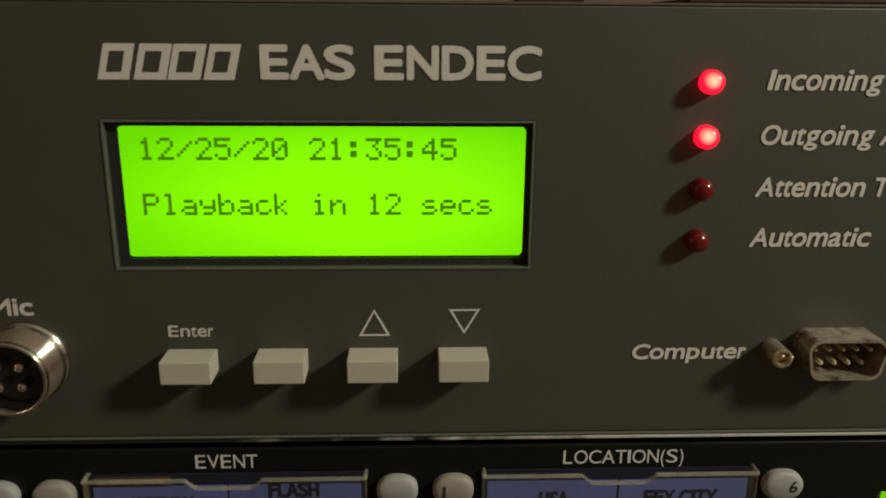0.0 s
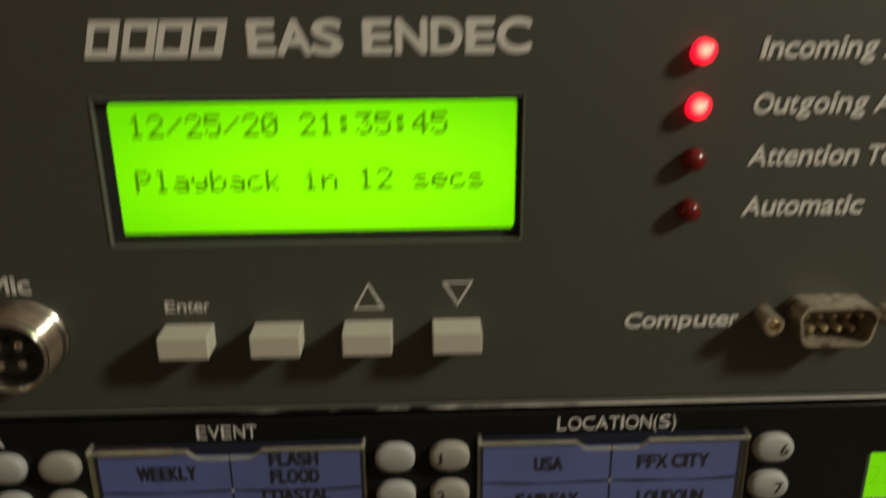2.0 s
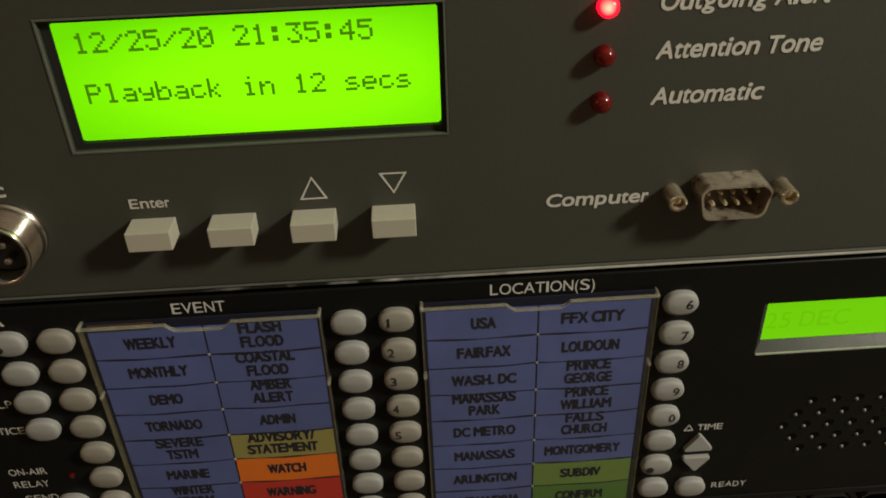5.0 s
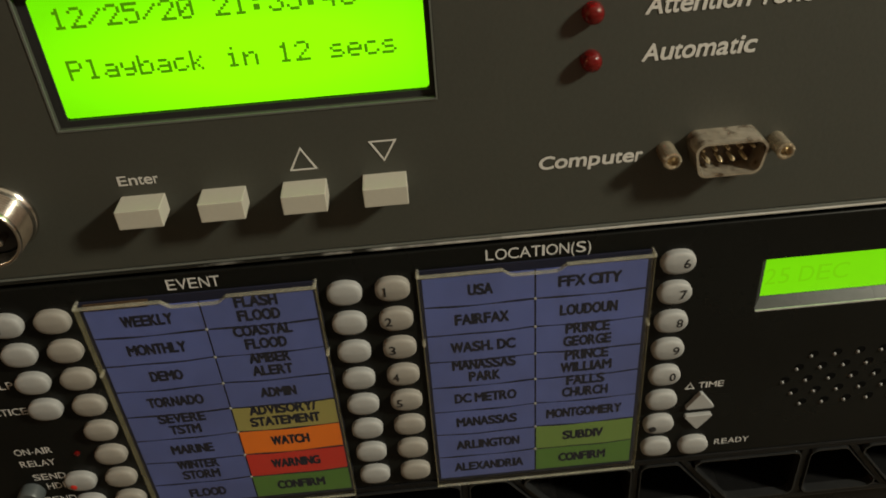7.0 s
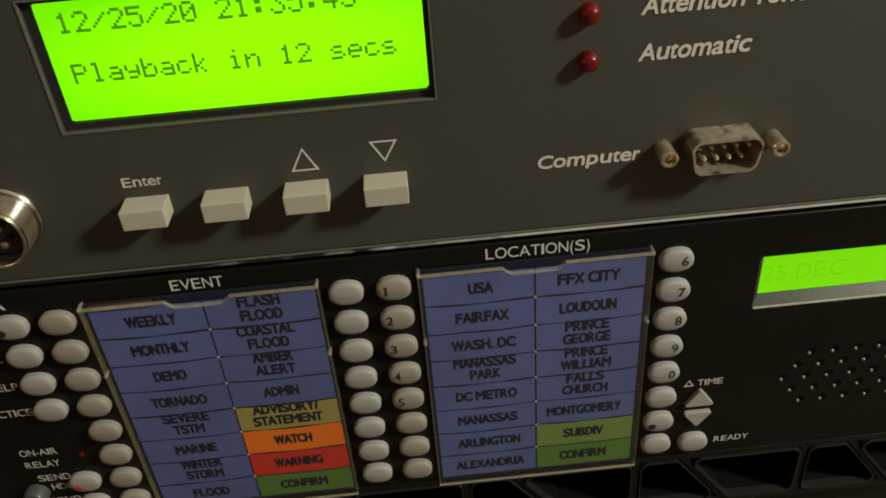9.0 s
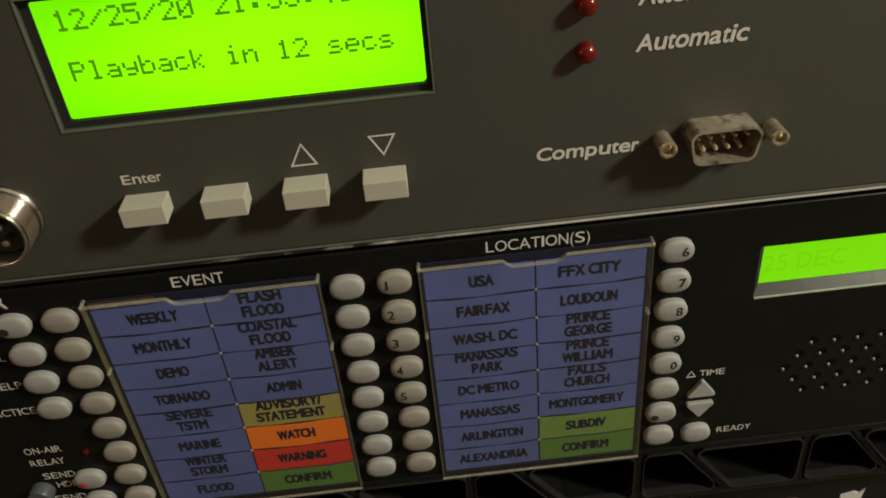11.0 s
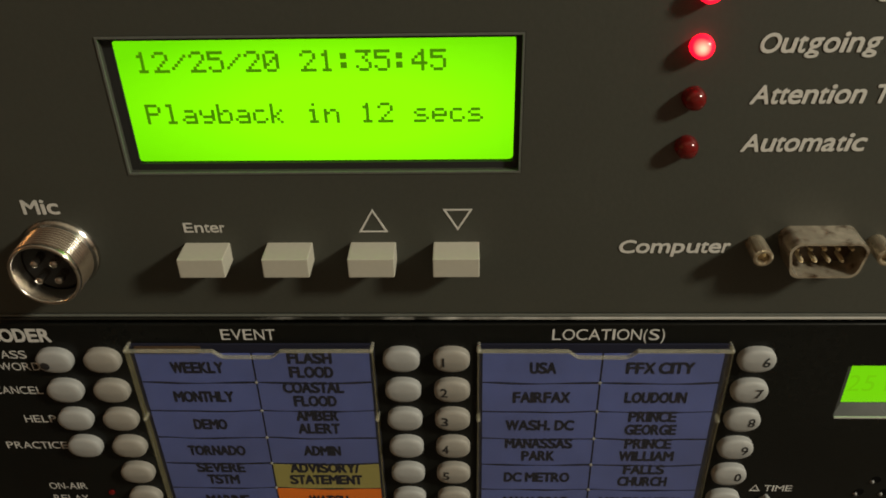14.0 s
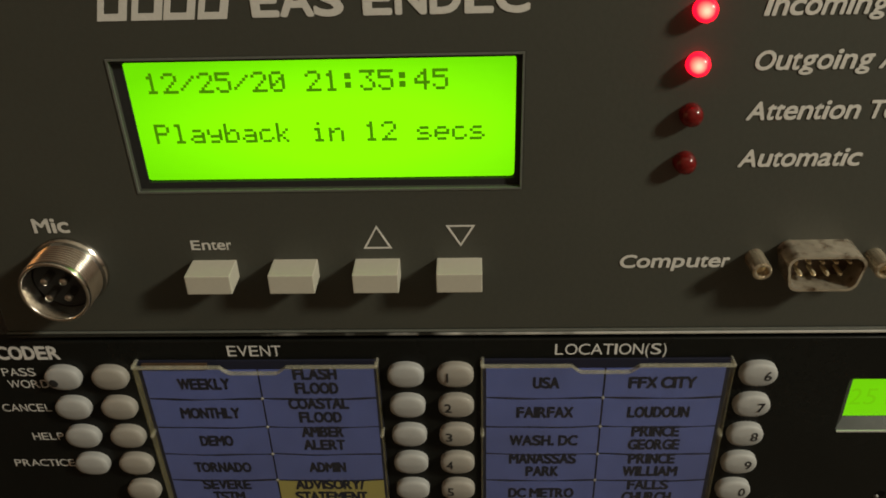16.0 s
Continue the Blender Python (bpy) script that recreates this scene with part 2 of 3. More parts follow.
COVER = clear_sheet("clear_acrylic_sheet", 0.045)
KNOB = material("blue_grey_plastic", (0.060, 0.070, 0.075), 0.35, 0, 0.1, 500)
CRATE = material("black_crate_plastic", (0.0062, 0.0062, 0.0066), 0.30, 0, 0.15, 500, 0.15, 0.1, wear=0.12, shine=0.22)
# crate plastic made paler, painting the light caught by the opening edges
CRATE_EDGE = material("lit_crate_edge", (0.015, 0.0155, 0.0165), 0.30, 0, 0.3, 500, 0.1, 0.2)
BROWN = material("brown_leatherette", (0.034, 0.015, 0.009), 0.75, 0, 0.2, 300, 0.2, 0.2)
CARD = material("beige_cardboard", (0.42, 0.30, 0.20), 0.8, 0, 0.1, 200, 0.1, 0.2)
RED_CARD = material("orange_red_card", (0.62, 0.16, 0.07), 0.6, 0, 0.08, 300, 0.05, 0.1)
FABRIC = material("pinkish_brown_fabric", (0.30, 0.215, 0.180), 0.9, 0, 0.2, 120, 0.3, 0.3)
CLOTH = material("black_fabric", (0.010, 0.010, 0.006), 0.9, 0, 0.3, 900, 0.4, shine=0.1)
WALL = material("beige_wall_paint", (0.38, 0.295, 0.245), 0.85, 0, 0.05, 60, 0.1, 0.15)
CEILING = material("pale_ceiling_paint", (0.74, 0.70, 0.62), 0.9, 0, 0.04, 60, 0.1, 0.1)
WOOD = material("dark_brown_wood", (0.070, 0.021, 0.008), 0.6, 0, 0.3, 90, 0.1, 0.2)
FLOOR = material("brown_carpet", (0.12, 0.10, 0.075), 0.9, 0, 0.3, 200, 0.3, 0.3)


# ---- building blocks ----
def mesh_of(bm, name, mat, smooth=False):
    bmesh.ops.recalc_face_normals(bm, faces=bm.faces)
    me = bpy.data.meshes.new(name)
    bm.to_mesh(me)
    bm.free()
    me.materials.append(mat)
    if smooth:
        me.polygons.foreach_set("use_smooth", [True] * len(me.polygons))
        me.set_sharp_from_angle(angle=radians(40))
    return me


def part(name, bm, mat, parent, label="", smooth=False):
    me = bm if isinstance(bm, bpy.types.Mesh) else mesh_of(bm, name, mat, smooth)
    ob = new(name, me)
    ob.parent = parent
    if label:
        tagged(ob, label)
    return ob


def thing(name, label, category, place=(0, 0, 0), group="", kind=""):
    ob = new(name)
    ob.location = place
    return tagged(ob, label, category, group, kind)


def box(x0, x1, y0, y1, z0, z1, bevel=0.0, segments=2, bm=None):
    bm = bm or bmesh.new()
    made = bmesh.ops.create_cube(bm, size=1.0)["verts"]
    for v in made:
        v.co = Vector((x0 + (v.co.x + 0.5) * (x1 - x0), y0 + (v.co.y + 0.5) * (y1 - y0), z0 + (v.co.z + 0.5) * (z1 - z0)))
    if bevel:
        edges = {e for v in made for e in v.link_edges}
        bmesh.ops.bevel(bm, geom=list(edges), offset=bevel, segments=segments, profile=0.6, affect="EDGES")
    return bm


def plate(x0, x1, z0, z1, y0, y1, holes=(), bevel=0.0):
    """A panel in the x-z plane from y0 (front) to y1, with rectangular holes (x0, x1, z0, z1)."""
    xs = sorted({x0, x1, *[h[0] for h in holes], *[h[1] for h in holes]})
    zs = sorted({z0, z1, *[h[2] for h in holes], *[h[3] for h in holes]})
    bm = bmesh.new()
    grid = {(i, j): bm.verts.new((x, y0, z)) for i, x in enumerate(xs) for j, z in enumerate(zs)}
    for i in range(len(xs) - 1):
        for j in range(len(zs) - 1):
            cx, cz = (xs[i] + xs[i + 1]) / 2, (zs[j] + zs[j + 1]) / 2
            if not any(h[0] < cx < h[1] and h[2] < cz < h[3] for h in holes):
                bm.faces.new([grid[i, j], grid[i + 1, j], grid[i + 1, j + 1], grid[i, j + 1]])
    made = bmesh.ops.extrude_face_region(bm, geom=list(bm.faces))["geom"]
    for v in made:
        if isinstance(v, bmesh.types.BMVert):
            v.co.y = y1
    bmesh.ops.recalc_face_normals(bm, faces=bm.faces)
    if bevel:
        edges = [e for e in bm.edges if len(e.link_faces) == 2 and e.calc_face_angle() > 1 and all(abs(v.co.y - y0) < 1e-7 for v in e.verts)]
        bmesh.ops.bevel(bm, geom=edges, offset=bevel, segments=3, profile=0.5, affect="EDGES")
    return bm


def lathe(profile, turns=32, rx=1.0, rz=1.0, bm=None, centre=(0, 0, 0)):
    """Turns (radius, y) points about the y axis; rx and rz squash the round."""
    bm = bm or bmesh.new()
    rings = []
    cx, cy, cz = centre
    for r, y in profile:
        if r < 1e-7:
            rings.append([bm.verts.new((cx, cy + y, cz))])
        else:
            rings.append([bm.verts.new((cx + rx * r * math.cos(a), cy + y, cz + rz * r * math.sin(a))) for a in [2 * math.pi * k / turns for k in range(turns)]])
    for a, b in zip(rings, rings[1:]):
        for k in range(turns):
            n = (k + 1) % turns
            if len(a) == 1 and len(b) > 1:
                bm.faces.new([a[0], b[n], b[k]])
            elif len(b) == 1 and len(a) > 1:
                bm.faces.new([a[k], a[n], b[0]])
            elif len(a) > 1:
                bm.faces.new([a[k], a[n], b[n], b[k]])
    return bm


def outline_prism(points, y0, y1, bevel=0.0):
    """An outline of (x, z) points, from y0 (front) to y1."""
    bm = bmesh.new()
    front = [bm.verts.new((x, y0, z)) for x, z in points]
    back = [bm.verts.new((x, y1, z)) for x, z in points]
    n = len(points)
    face = bm.faces.new(front)
    bm.faces.new(back[::-1])
    for k in range(n):
        bm.faces.new([front[k], back[k], back[(k + 1) % n], front[(k + 1) % n]])
    bmesh.ops.recalc_face_normals(bm, faces=bm.faces)
    if bevel:
        bmesh.ops.bevel(bm, geom=list(face.edges), offset=bevel, segments=3, profile=0.6, affect="EDGES")
    return bm


def ring_prism(outer, inner, y0, y1):
    """A flat ring between two outlines with as many points each, from y0 to y1."""
    bm = bmesh.new()
    rows = [[bm.verts.new((x, y, z)) for x, z in pts] for pts, y in ((outer, y0), (inner, y0), (inner, y1), (outer, y1))]
    n = len(outer)
    for a, b in zip(rows, rows[1:] + rows[:1]):
        for k in range(n):
            bm.faces.new([a[k], a[(k + 1) % n], b[(k + 1) % n], b[k]])
    return bm


def strip_prism(line, drop, y0, y1):
    """A strip that hangs drop below an open line of (x, z) points, from y0 to y1."""
    bm = bmesh.new()
    rows = [[bm.verts.new((x, y, z - d)) for x, z in line] for y, d in ((y0, 0), (y0, drop), (y1, drop), (y1, 0))]
    for a, b in zip(rows, rows[1:] + rows[:1]):
        for k in range(len(line) - 1):
            bm.faces.new([a[k], a[k + 1], b[k + 1], b[k]])
    for k in (0, -1):
        bm.faces.new([r[k] for r in rows])
    return bm


def rounded(points, radius, steps=5):
    """An outline with its corners rounded."""
    out = []
    n = len(points)
    for k in range(n):
        p, a, b = Vector(points[k]), Vector(points[k - 1]), Vector(points[(k + 1) % n])
        u, w = (a - p).normalized(), (b - p).normalized()
        half = u.angle(w) / 2
        d = min(radius / math.tan(half), 0.45 * (a - p).length, 0.45 * (b - p).length)
        c = p + (u + w).normalized() * (d / math.cos(half))
        s, e = p + u * d - c, p + w * d - c
        for i in range(steps + 1):
            f = i / steps
            v = s * (1 - f) + e * f
            out.append(tuple(c + v * (s.length / max(v.length, 1e-9))))
    return out


def text_mesh(words, shear=0.0):
    data = bpy.data.curves.new("words", "FONT")
    data.body, data.shear, data.resolution_u, data.fill_mode = words, shear, 4, "FRONT"
    ob = bpy.data.objects.new("words", data)
    me = bpy.data.meshes.new_from_object(ob)
    bpy.data.objects.remove(ob)
    bpy.data.curves.remove(data)
    return me


CAP_HEIGHT = max(v.co.y for v in text_mesh("H").vertices)


# widths and side gaps of grotesque capitals, small letters and figures, in thousandths of the letter size
WIDTHS = dict(zip("ABCDEFGHIJKLMNOPQRSTUVWXYZ", (722, 722, 722, 722, 667, 611, 778, 722, 278, 556, 722, 611, 833, 722, 778, 667, 778, 722, 667, 611, 722, 667, 944, 667, 667, 611)))
WIDTHS.update(zip("abcdefghijklmnopqrstuvwxyz", (556, 611, 556, 611, 556, 333, 611, 611, 278, 278, 556, 278, 889, 611, 611, 611, 611, 389, 556, 333, 611, 556, 778, 556, 556, 500)))
WIDTHS.update({"1": 300, " ": 278, ".": 278, "/": 300, "-": 333, "(": 333, ")": 333})
X_HEIGHT = max(v.co.y for v in text_mesh("x").vertices)
STEM_HEIGHT = max(v.co.y for v in text_mesh("d").vertices)
TAIL = -min(v.co.y for v in text_mesh("p").vertices)


@functools.lru_cache(maxsize=None)
def letter(ch):
    """One letter of the built-in font, drawn out to grotesque proportions: points for capitals 1 high, faces, and its advance."""
    wide = WIDTHS.get(ch, 556) / 718
    if ch == " ":
        return [], [], wide
    me = text_mesh(ch)
    xs = [v.co.x for v in me.vertices]
    lo, hi = min(xs), max(xs)
    gap = 0.02 if ch in "AVWXYTft/" else 0.045 if ch in "COQGSaceosvxyz" else 0.085
    top = max(v.co.y for v in me.vertices)
    dot = min([v.co.y for v in me.vertices if v.co.y > 1.04 * X_HEIGHT], default=0.0)
    points = []
    for v in me.vertices:
        y = v.co.y / CAP_HEIGHT
        if ch.islower():
            if v.co.y < 0:
                y = 0.29 * v.co.y / TAIL
            elif v.co.y < 1.04 * X_HEIGHT:
                y = (0.70 if ch in "ij" else 0.74) * v.co.y / X_HEIGHT
            elif ch in "ij":
                y = 0.84 + 0.18 * (v.co.y - dot) / (top - dot)
            else:
                y = 0.74 + 0.26 * (v.co.y - X_HEIGHT) / (STEM_HEIGHT - X_HEIGHT)
        points.append((gap + (v.co.x - lo) / max(1e-6, hi - lo) * (wide - 2 * gap), y))
    faces = [list(p.vertices) for p in me.polygons]
    bpy.data.meshes.remove(me)
    return points, faces, wide


def printed(name, words, x0, x1, z0, z1, y, mat, parent, shear=0.0, bold=0.0, label=""):
    """Words from x0 to x1 with their capitals from z0 to z1, printed on a face at y that looks along -y. bold: metres added round the strokes."""
    flat_points, flat_faces, pen = [], [], 0.0
    for ch in words:
        points, faces, wide = letter(ch)
        n = len(flat_points)
        flat_points += [(pen + px + shear * py, py) for px, py in points]
        flat_faces += [[n + i for i in f] for f in faces]
        pen += wide
    xs = [p[0] for p in flat_points]
    lo, hi = min(xs), max(xs)
    sx, sz = (x1 - x0 - 2 * bold) / (hi - lo), z1 - z0 - 2 * bold
    verts, faces, links = [], [], []
    shifts = [(0, 0)] if not bold else [(0, 0), (-1, 0), (1, 0), (0, -1), (0, 1), (-0.7, -0.7), (0.7, 0.7), (-0.7, 0.7), (0.7, -0.7)]
    for k, (dx, dz) in enumerate(shifts):
        n, count = len(verts), len(flat_points)
        links += [(i, n + i) for i in range(0, count, 3)] if k else []
        verts += [(x0 + bold + (px - lo) * sx + dx * bold, y - k * 0.000006, z0 + bold + py * sz + dz * bold) for px, py in flat_points]
        faces += [[n + i for i in f] for f in flat_faces]
    flat = bpy.data.meshes.new(name)
    flat.from_pydata(verts, links, faces)
    flat.materials.append(mat)
    return part(name, flat, mat, parent, label)


# ---- the room that closes the place ----
def wall(name, x0, x1, y0, y1, z0, z1, mat=WALL, label="plain beige painted wall in dim light"):
    ob = new(name, mesh_of(box(x0, x1, y0, y1, z0, z1), name, mat))
    return tagged(ob, label, "wall", kind="structure")


wall("wall_north", -1.9, 2.1, 2.60, 2.70, 0.6, 3.0)
wall("wall_south", -1.9, 2.1, -2.1, -2.0, 0.6, 3.0)
wall("wall_west", -1.9, -1.8, -2.0, 2.60, 0.6, 3.0)
wall("wall_east", 2.0, 2.1, -2.0, 2.60, 0.6, 3.0)
tagged(new("floor", mesh_of(box(-1.9, 2.1, -2.1, 2.70, 0.5, 0.6), "floor", FLOOR)), "brown carpeted floor under the equipment", "floor", kind="structure")
tagged(new("ceiling", mesh_of(box(-1.9, 2.1, -2.1, 2.70, 3.0, 3.1), "ceiling", CEILING)), "plain pale painted ceiling", "ceiling", kind="structure")

# ---- upper unit: grey two-unit-high panel ----
X0, X1 = -0.0880, 0.3200
TOP, FOOT = 1.0878, 1.0024
unit = thing("alert_encoder_decoder", "dark grey rack-mount alert encoder with lit green display", "rack unit")
part("front_panel", plate(X0, X1, FOOT, TOP, 0.0, 0.003, [(-0.0488, 0.0301, 1.0386, 1.0665)], 0.0006), GREY, unit, "dark grey painted metal front panel")
part("chassis", box(-0.0835, X1, 0.0032, 0.142, FOOT, TOP - 0.0006, 0.0012), CHASSIS, unit, "dark metal case")
part("edge_trim", box(X0, X1, -0.0005, 0.0028, 1.0012, 1.0018, 0.0002), CHIPPED, unit, "bare aluminium edge strip, painted over and chipped towards one end")
part("edge_lip", box(X0, X1, -0.0004, 0.0028, 1.0021, 1.0024, 0.0001), RIM, unit, "worn lower edge of the grey panel")
# strip added to carry that painted reflection
part("top_edge_glint", box(X0, X1, -0.0001, 0.0029, TOP - 0.0002, TOP + 0.0003, 0.00012), EDGE_GLINT, unit, "thin strip coloured as the lamp reflection on the upper panel edge")

# main display behind the window
part("display_bezel", ring_prism([(-0.0488, 1.0386), (0.0301, 1.0386), (0.0301, 1.0665), (-0.0488, 1.0665)], [(-0.0468, 1.0400), (0.0290, 1.0400), (0.0290, 1.0656), (-0.0468, 1.0656)], 0.0014, 0.0030), BEZEL, unit, "black recessed display bezel")
part("window_rim", ring_prism([(-0.0492, 1.0382), (0.0305, 1.0382), (0.0305, 1.0669), (-0.0492, 1.0669)], [(-0.0488, 1.0386), (0.0301, 1.0386), (0.0301, 1.0665), (-0.0488, 1.0665)], -0.0002, 0.0004), RIM, unit, "rim of the display window with its highlight line in the colour")
display = part("display", outline_prism(rounded([(-0.0470, 1.0404), (0.0290, 1.0404), (0.0290, 1.0655), (-0.0470, 1.0655)], 0.0009), 0.0017, 0.0028), LCD, unit, "glowing yellow-green character display")

GLYPHS = {
    "0": "01110 10001 10011 10101 11001 10001 01110", "1": "00100 01100 00100 00100 00100 00100 01110",
    "2": "01110 10001 00001 00010 00100 01000 11111", "3": "11111 00010 00100 00010 00001 10001 01110",
    "4": "00010 00110 01010 10010 11111 00010 00010", "5": "11111 10000 11110 00001 00001 10001 01110",
    "/": "00000 00001 00010 00100 01000 10000 00000", ":": "00000 01100 01100 00000 01100 01100 00000",
    "P": "11110 10001 10001 11110 10000 10000 10000", "l": "01100 00100 00100 00100 00100 00100 01110",
    "a": "00000 00000 01110 00001 01111 10001 01111", "y": "00000 00000 10001 10001 01111 00001 01110",
    "b": "10000 10000 10110 11001 10001 10001 11110", "c": "00000 00000 01110 10000 10000 10001 01110",
    "k": "10000 10000 10010 10100 11000 10100 10010", "i": "00100 00000 01100 00100 00100 00100 01110",
    "n": "00000 00000 10110 11001 10001 10001 10001", "s": "00000 00000 01110 10000 01110 00001 11110",
    "e": "00000 00000 01110 10001 11111 10000 01110",
}


def dot_line(words, x, z, dot, pitch, y, mat, parent):
    """A line of dot-matrix characters, each a part; x, z is the upper left corner."""
    for k, ch in enumerate(words):
        if ch == " ":
            continue
        bm, grid = bmesh.new(), {}
        for r, row in enumerate(GLYPHS[ch].split()):
            for c, on in enumerate(row):
                if on == "1":
                    ring = []
                    for a, b in ((0, 0), (0, 1), (1, 1), (1, 0)):
                        at = (c + a, r + b)
                        if at not in grid:
                            grid[at] = bm.verts.new((x + k * pitch + at[0] * dot, y, z - at[1] * dot))
                        ring.append(grid[at])
                    bm.faces.new(ring)
        part("character", bm, mat, parent)


dot_line("12/25/20 21:35:45", -0.0434, 1.0634, 0.00060, 0.00352, 0.0016, LCD_DOT, display)
dot_line("Playback in 12 secs", -0.0434, 1.0528, 0.00060, 0.00352, 0.0016, LCD_DOT, display)

# printed words on the grey panel
F = -0.00012
for k, (a, b) in enumerate(((-0.0488, -0.0433), (-0.0424, -0.0367), (-0.0364, -0.0306), (-0.0300, -0.0245))):
    lean = 0.0016
    part("brand_mark", ring_prism([(a, 1.0741), (b, 1.0741), (b + lean, 1.0804), (a + lean, 1.0804)], [(a + 0.0015, 1.0754), (b - 0.0012, 1.0754), (b - 0.0012 + lean * 0.6, 1.0791), (a + 0.0015 + lean * 0.6, 1.0791)], F, 0), INK, unit)
printed("printed_word", "EAS", -0.0198, -0.0027, 1.0742, 1.0804, F, INK, unit, 0, 0.00030, "bold white printed lettering")
printed("printed_word", "ENDEC", 0.0007, 0.0312, 1.0742, 1.0804, F, INK, unit, 0, 0.00030, "bold white printed lettering")
for words, a, b, z in (("Incoming Alert", 0.0733, 0.1080, 1.0727), ("Outgoing Alert", 0.0733, 0.1078, 1.0625), ("Attention Tone", 0.0733, 0.1080, 1.0525), ("Automatic", 0.0733, 0.0975, 1.0425)):
    printed("printed_word", words, a, b, z, z + 0.0038, F, INK, unit, 0.17, 0.00012, "white italic printed lettering")
printed("printed_word", "Computer", 0.0519, 0.0753, 1.0188, 1.0221, F, INK, unit, 0.10, 0.00012, "white printed lettering")
printed("printed_word", "Mic", -0.0737, -0.0658, 1.0290, 1.0325, F, INK, unit, 0, 0.00013, "white printed lettering")
printed("printed_word", "Enter", -0.0404, -0.0316, 1.0244, 1.0268, F, INK, unit, 0, 0.00005, "white printed lettering")


def triangle(cx, z0, z1, half, line):
    """Outer and inner outlines of a triangle mark with its base at z0 and tip at z1."""
    s = 1 if z1 > z0 else -1
    return [(cx - half, z0), (cx + half, z0), (cx, z1)], [(cx - half + 2.1 * line, z0 + s * line), (cx + half - 2.1 * line, z0 + s * line), (cx, z1 - s * 2.1 * line)]


part("arrow_mark", ring_prism(*triangle(0.0, 1.0243, 1.0299, 0.0031, 0.00032), F, 0), INK, unit, "white outlined up arrow")
part("arrow_mark", ring_prism(*triangle(0.0178, 1.0298, 1.0246, 0.0031, 0.00032), F, 0), INK, unit, "white outlined down arrow")

# push buttons
cap = mesh_of(box(-0.0050, 0.0047, -0.0066, 0.001, 1.0171, 1.0217, 0.00022), "push_button", CAP)
for x in (-0.0358, -0.0180, -0.0001, 0.0176):
    ob = part("push_button", cap, CAP, unit, "beige rectangular push button")
    ob.location.x = x

# indicator lamps
dome = [(0.0022, 0.0006), (0.0022, -0.0012), (0.0021, -0.0018), (0.0018, -0.0026), (0.0010, -0.0031), (0.0, -0.0033)]
for z, lit in ((1.0742, True), (1.0641, True), (1.0541, False), (1.0440, False)):
    ob = part("indicator_led", lathe(dome, 28), LED_ON if lit else LED_OFF, unit, "glowing red indicator lamp" if lit else "dark red unlit indicator lamp", True)
    ob.location = (0.0626, 0, z)

# microphone socket
MX, MZ = -0.0682, 1.0195
thread = [(0.00742 + 0.00026 * math.cos(2 * math.pi * k / 8), -0.0022 - 0.00080 * k / 8) for k in range(8 * 8)]
mic = part("microphone_socket", lathe([(0.0083, 0.0003), (0.0083, -0.0006), (0.0081, -0.0009), (0.0077, -0.0013)] + thread + [(0.0075, -0.0090), (0.0073, -0.0093), (0.0069, -0.0093), (0.0067, -0.0090), (0.0066, 0.0)], 56, centre=(MX, 0, MZ)), NICKEL, unit, "threaded nickel-plated microphone socket")
mic.data.polygons.foreach_set("use_smooth", [True] * len(mic.data.polygons))
mic.data.set_sharp_from_angle(angle=radians(60))
part("insulator", lathe([(0.0067, -0.0040), (0.0063, -0.0044), (0.0, -0.0044)], 32, centre=(MX, 0, MZ)), BEZEL, mic, "black insulating insert", True)
pin_mesh = mesh_of(lathe([(0.0009, -0.0040), (0.00095, -0.0074), (0.0008, -0.0081), (0.0004, -0.0084), (0.0, -0.0085)], 14), "pin", NICKEL, True)
for k in range(4):
    ob = part("pin", pin_mesh, NICKEL, mic)
    ob.location = (MX + 0.0029 * math.cos(radians(45 + 90 * k)), 0, MZ + 0.0029 * math.sin(radians(45 + 90 * k)))

# nine-pin serial port
DX, DZ = 0.0928, 1.0212
shell_out = rounded([(DX - 0.0068, DZ - 0.0042), (DX + 0.0068, DZ - 0.0042), (DX + 0.0084, DZ + 0.0042), (DX - 0.0084, DZ + 0.0042)], 0.0022)
shell_in = [(DX + (x - DX) * 0.93, DZ + (z - DZ) * 0.88) for x, z in shell_out]
port = part("serial_port", ring_prism(shell_out, shell_in, -0.0070, 0.001), STEEL, unit, "dull metal nine-pin serial port", True)
part("insert", outline_prism(shell_in, -0.0014, 0.001), AGED, port, "dark brown plastic insert")
needle = mesh_of(lathe([(0.0005, -0.0010), (0.0005, -0.0045), (0.0003, -0.0050), (0.0, -0.0051)], 10), "pin", GOLD, True)
for count, z in ((5, 0.00142), (4, -0.00142)):
    for k in range(count):
        ob = part("pin", needle, GOLD, port)
        ob.location = (DX + (k - (count - 1) / 2) * 0.00277, 0, DZ + z)
hexes = [(0.0023 * math.cos(radians(60 * k + 20)), 0.0023 * math.sin(radians(60 * k + 20))) for k in range(6)]
bores = rounded(hexes, 0.0016, 3)
for side in (-1, 1):
    cx = DX + side * 0.0125
    bm = ring_prism([(cx + x, DZ + z) for x, z in bores], [(cx + 0.60 * x, DZ + 0.60 * z) for x, z in bores], -0.0060, 0.0005)
    bmesh.ops.bevel(bm, geom=[e for e in bm.edges if all(v.co.y < -0.0055 for v in e.verts)], offset=0.00025, segments=2, affect="EDGES")
    part("jackscrew", bm, BRASS, port, "tarnished hexagonal brass jackscrew")
    hole = lathe([(0.0015, -0.0044), (0.0007, -0.0036), (0.0, -0.0035)], 16, centre=(cx, 0, DZ))
    part("threaded_hole", hole, GOLD, port)

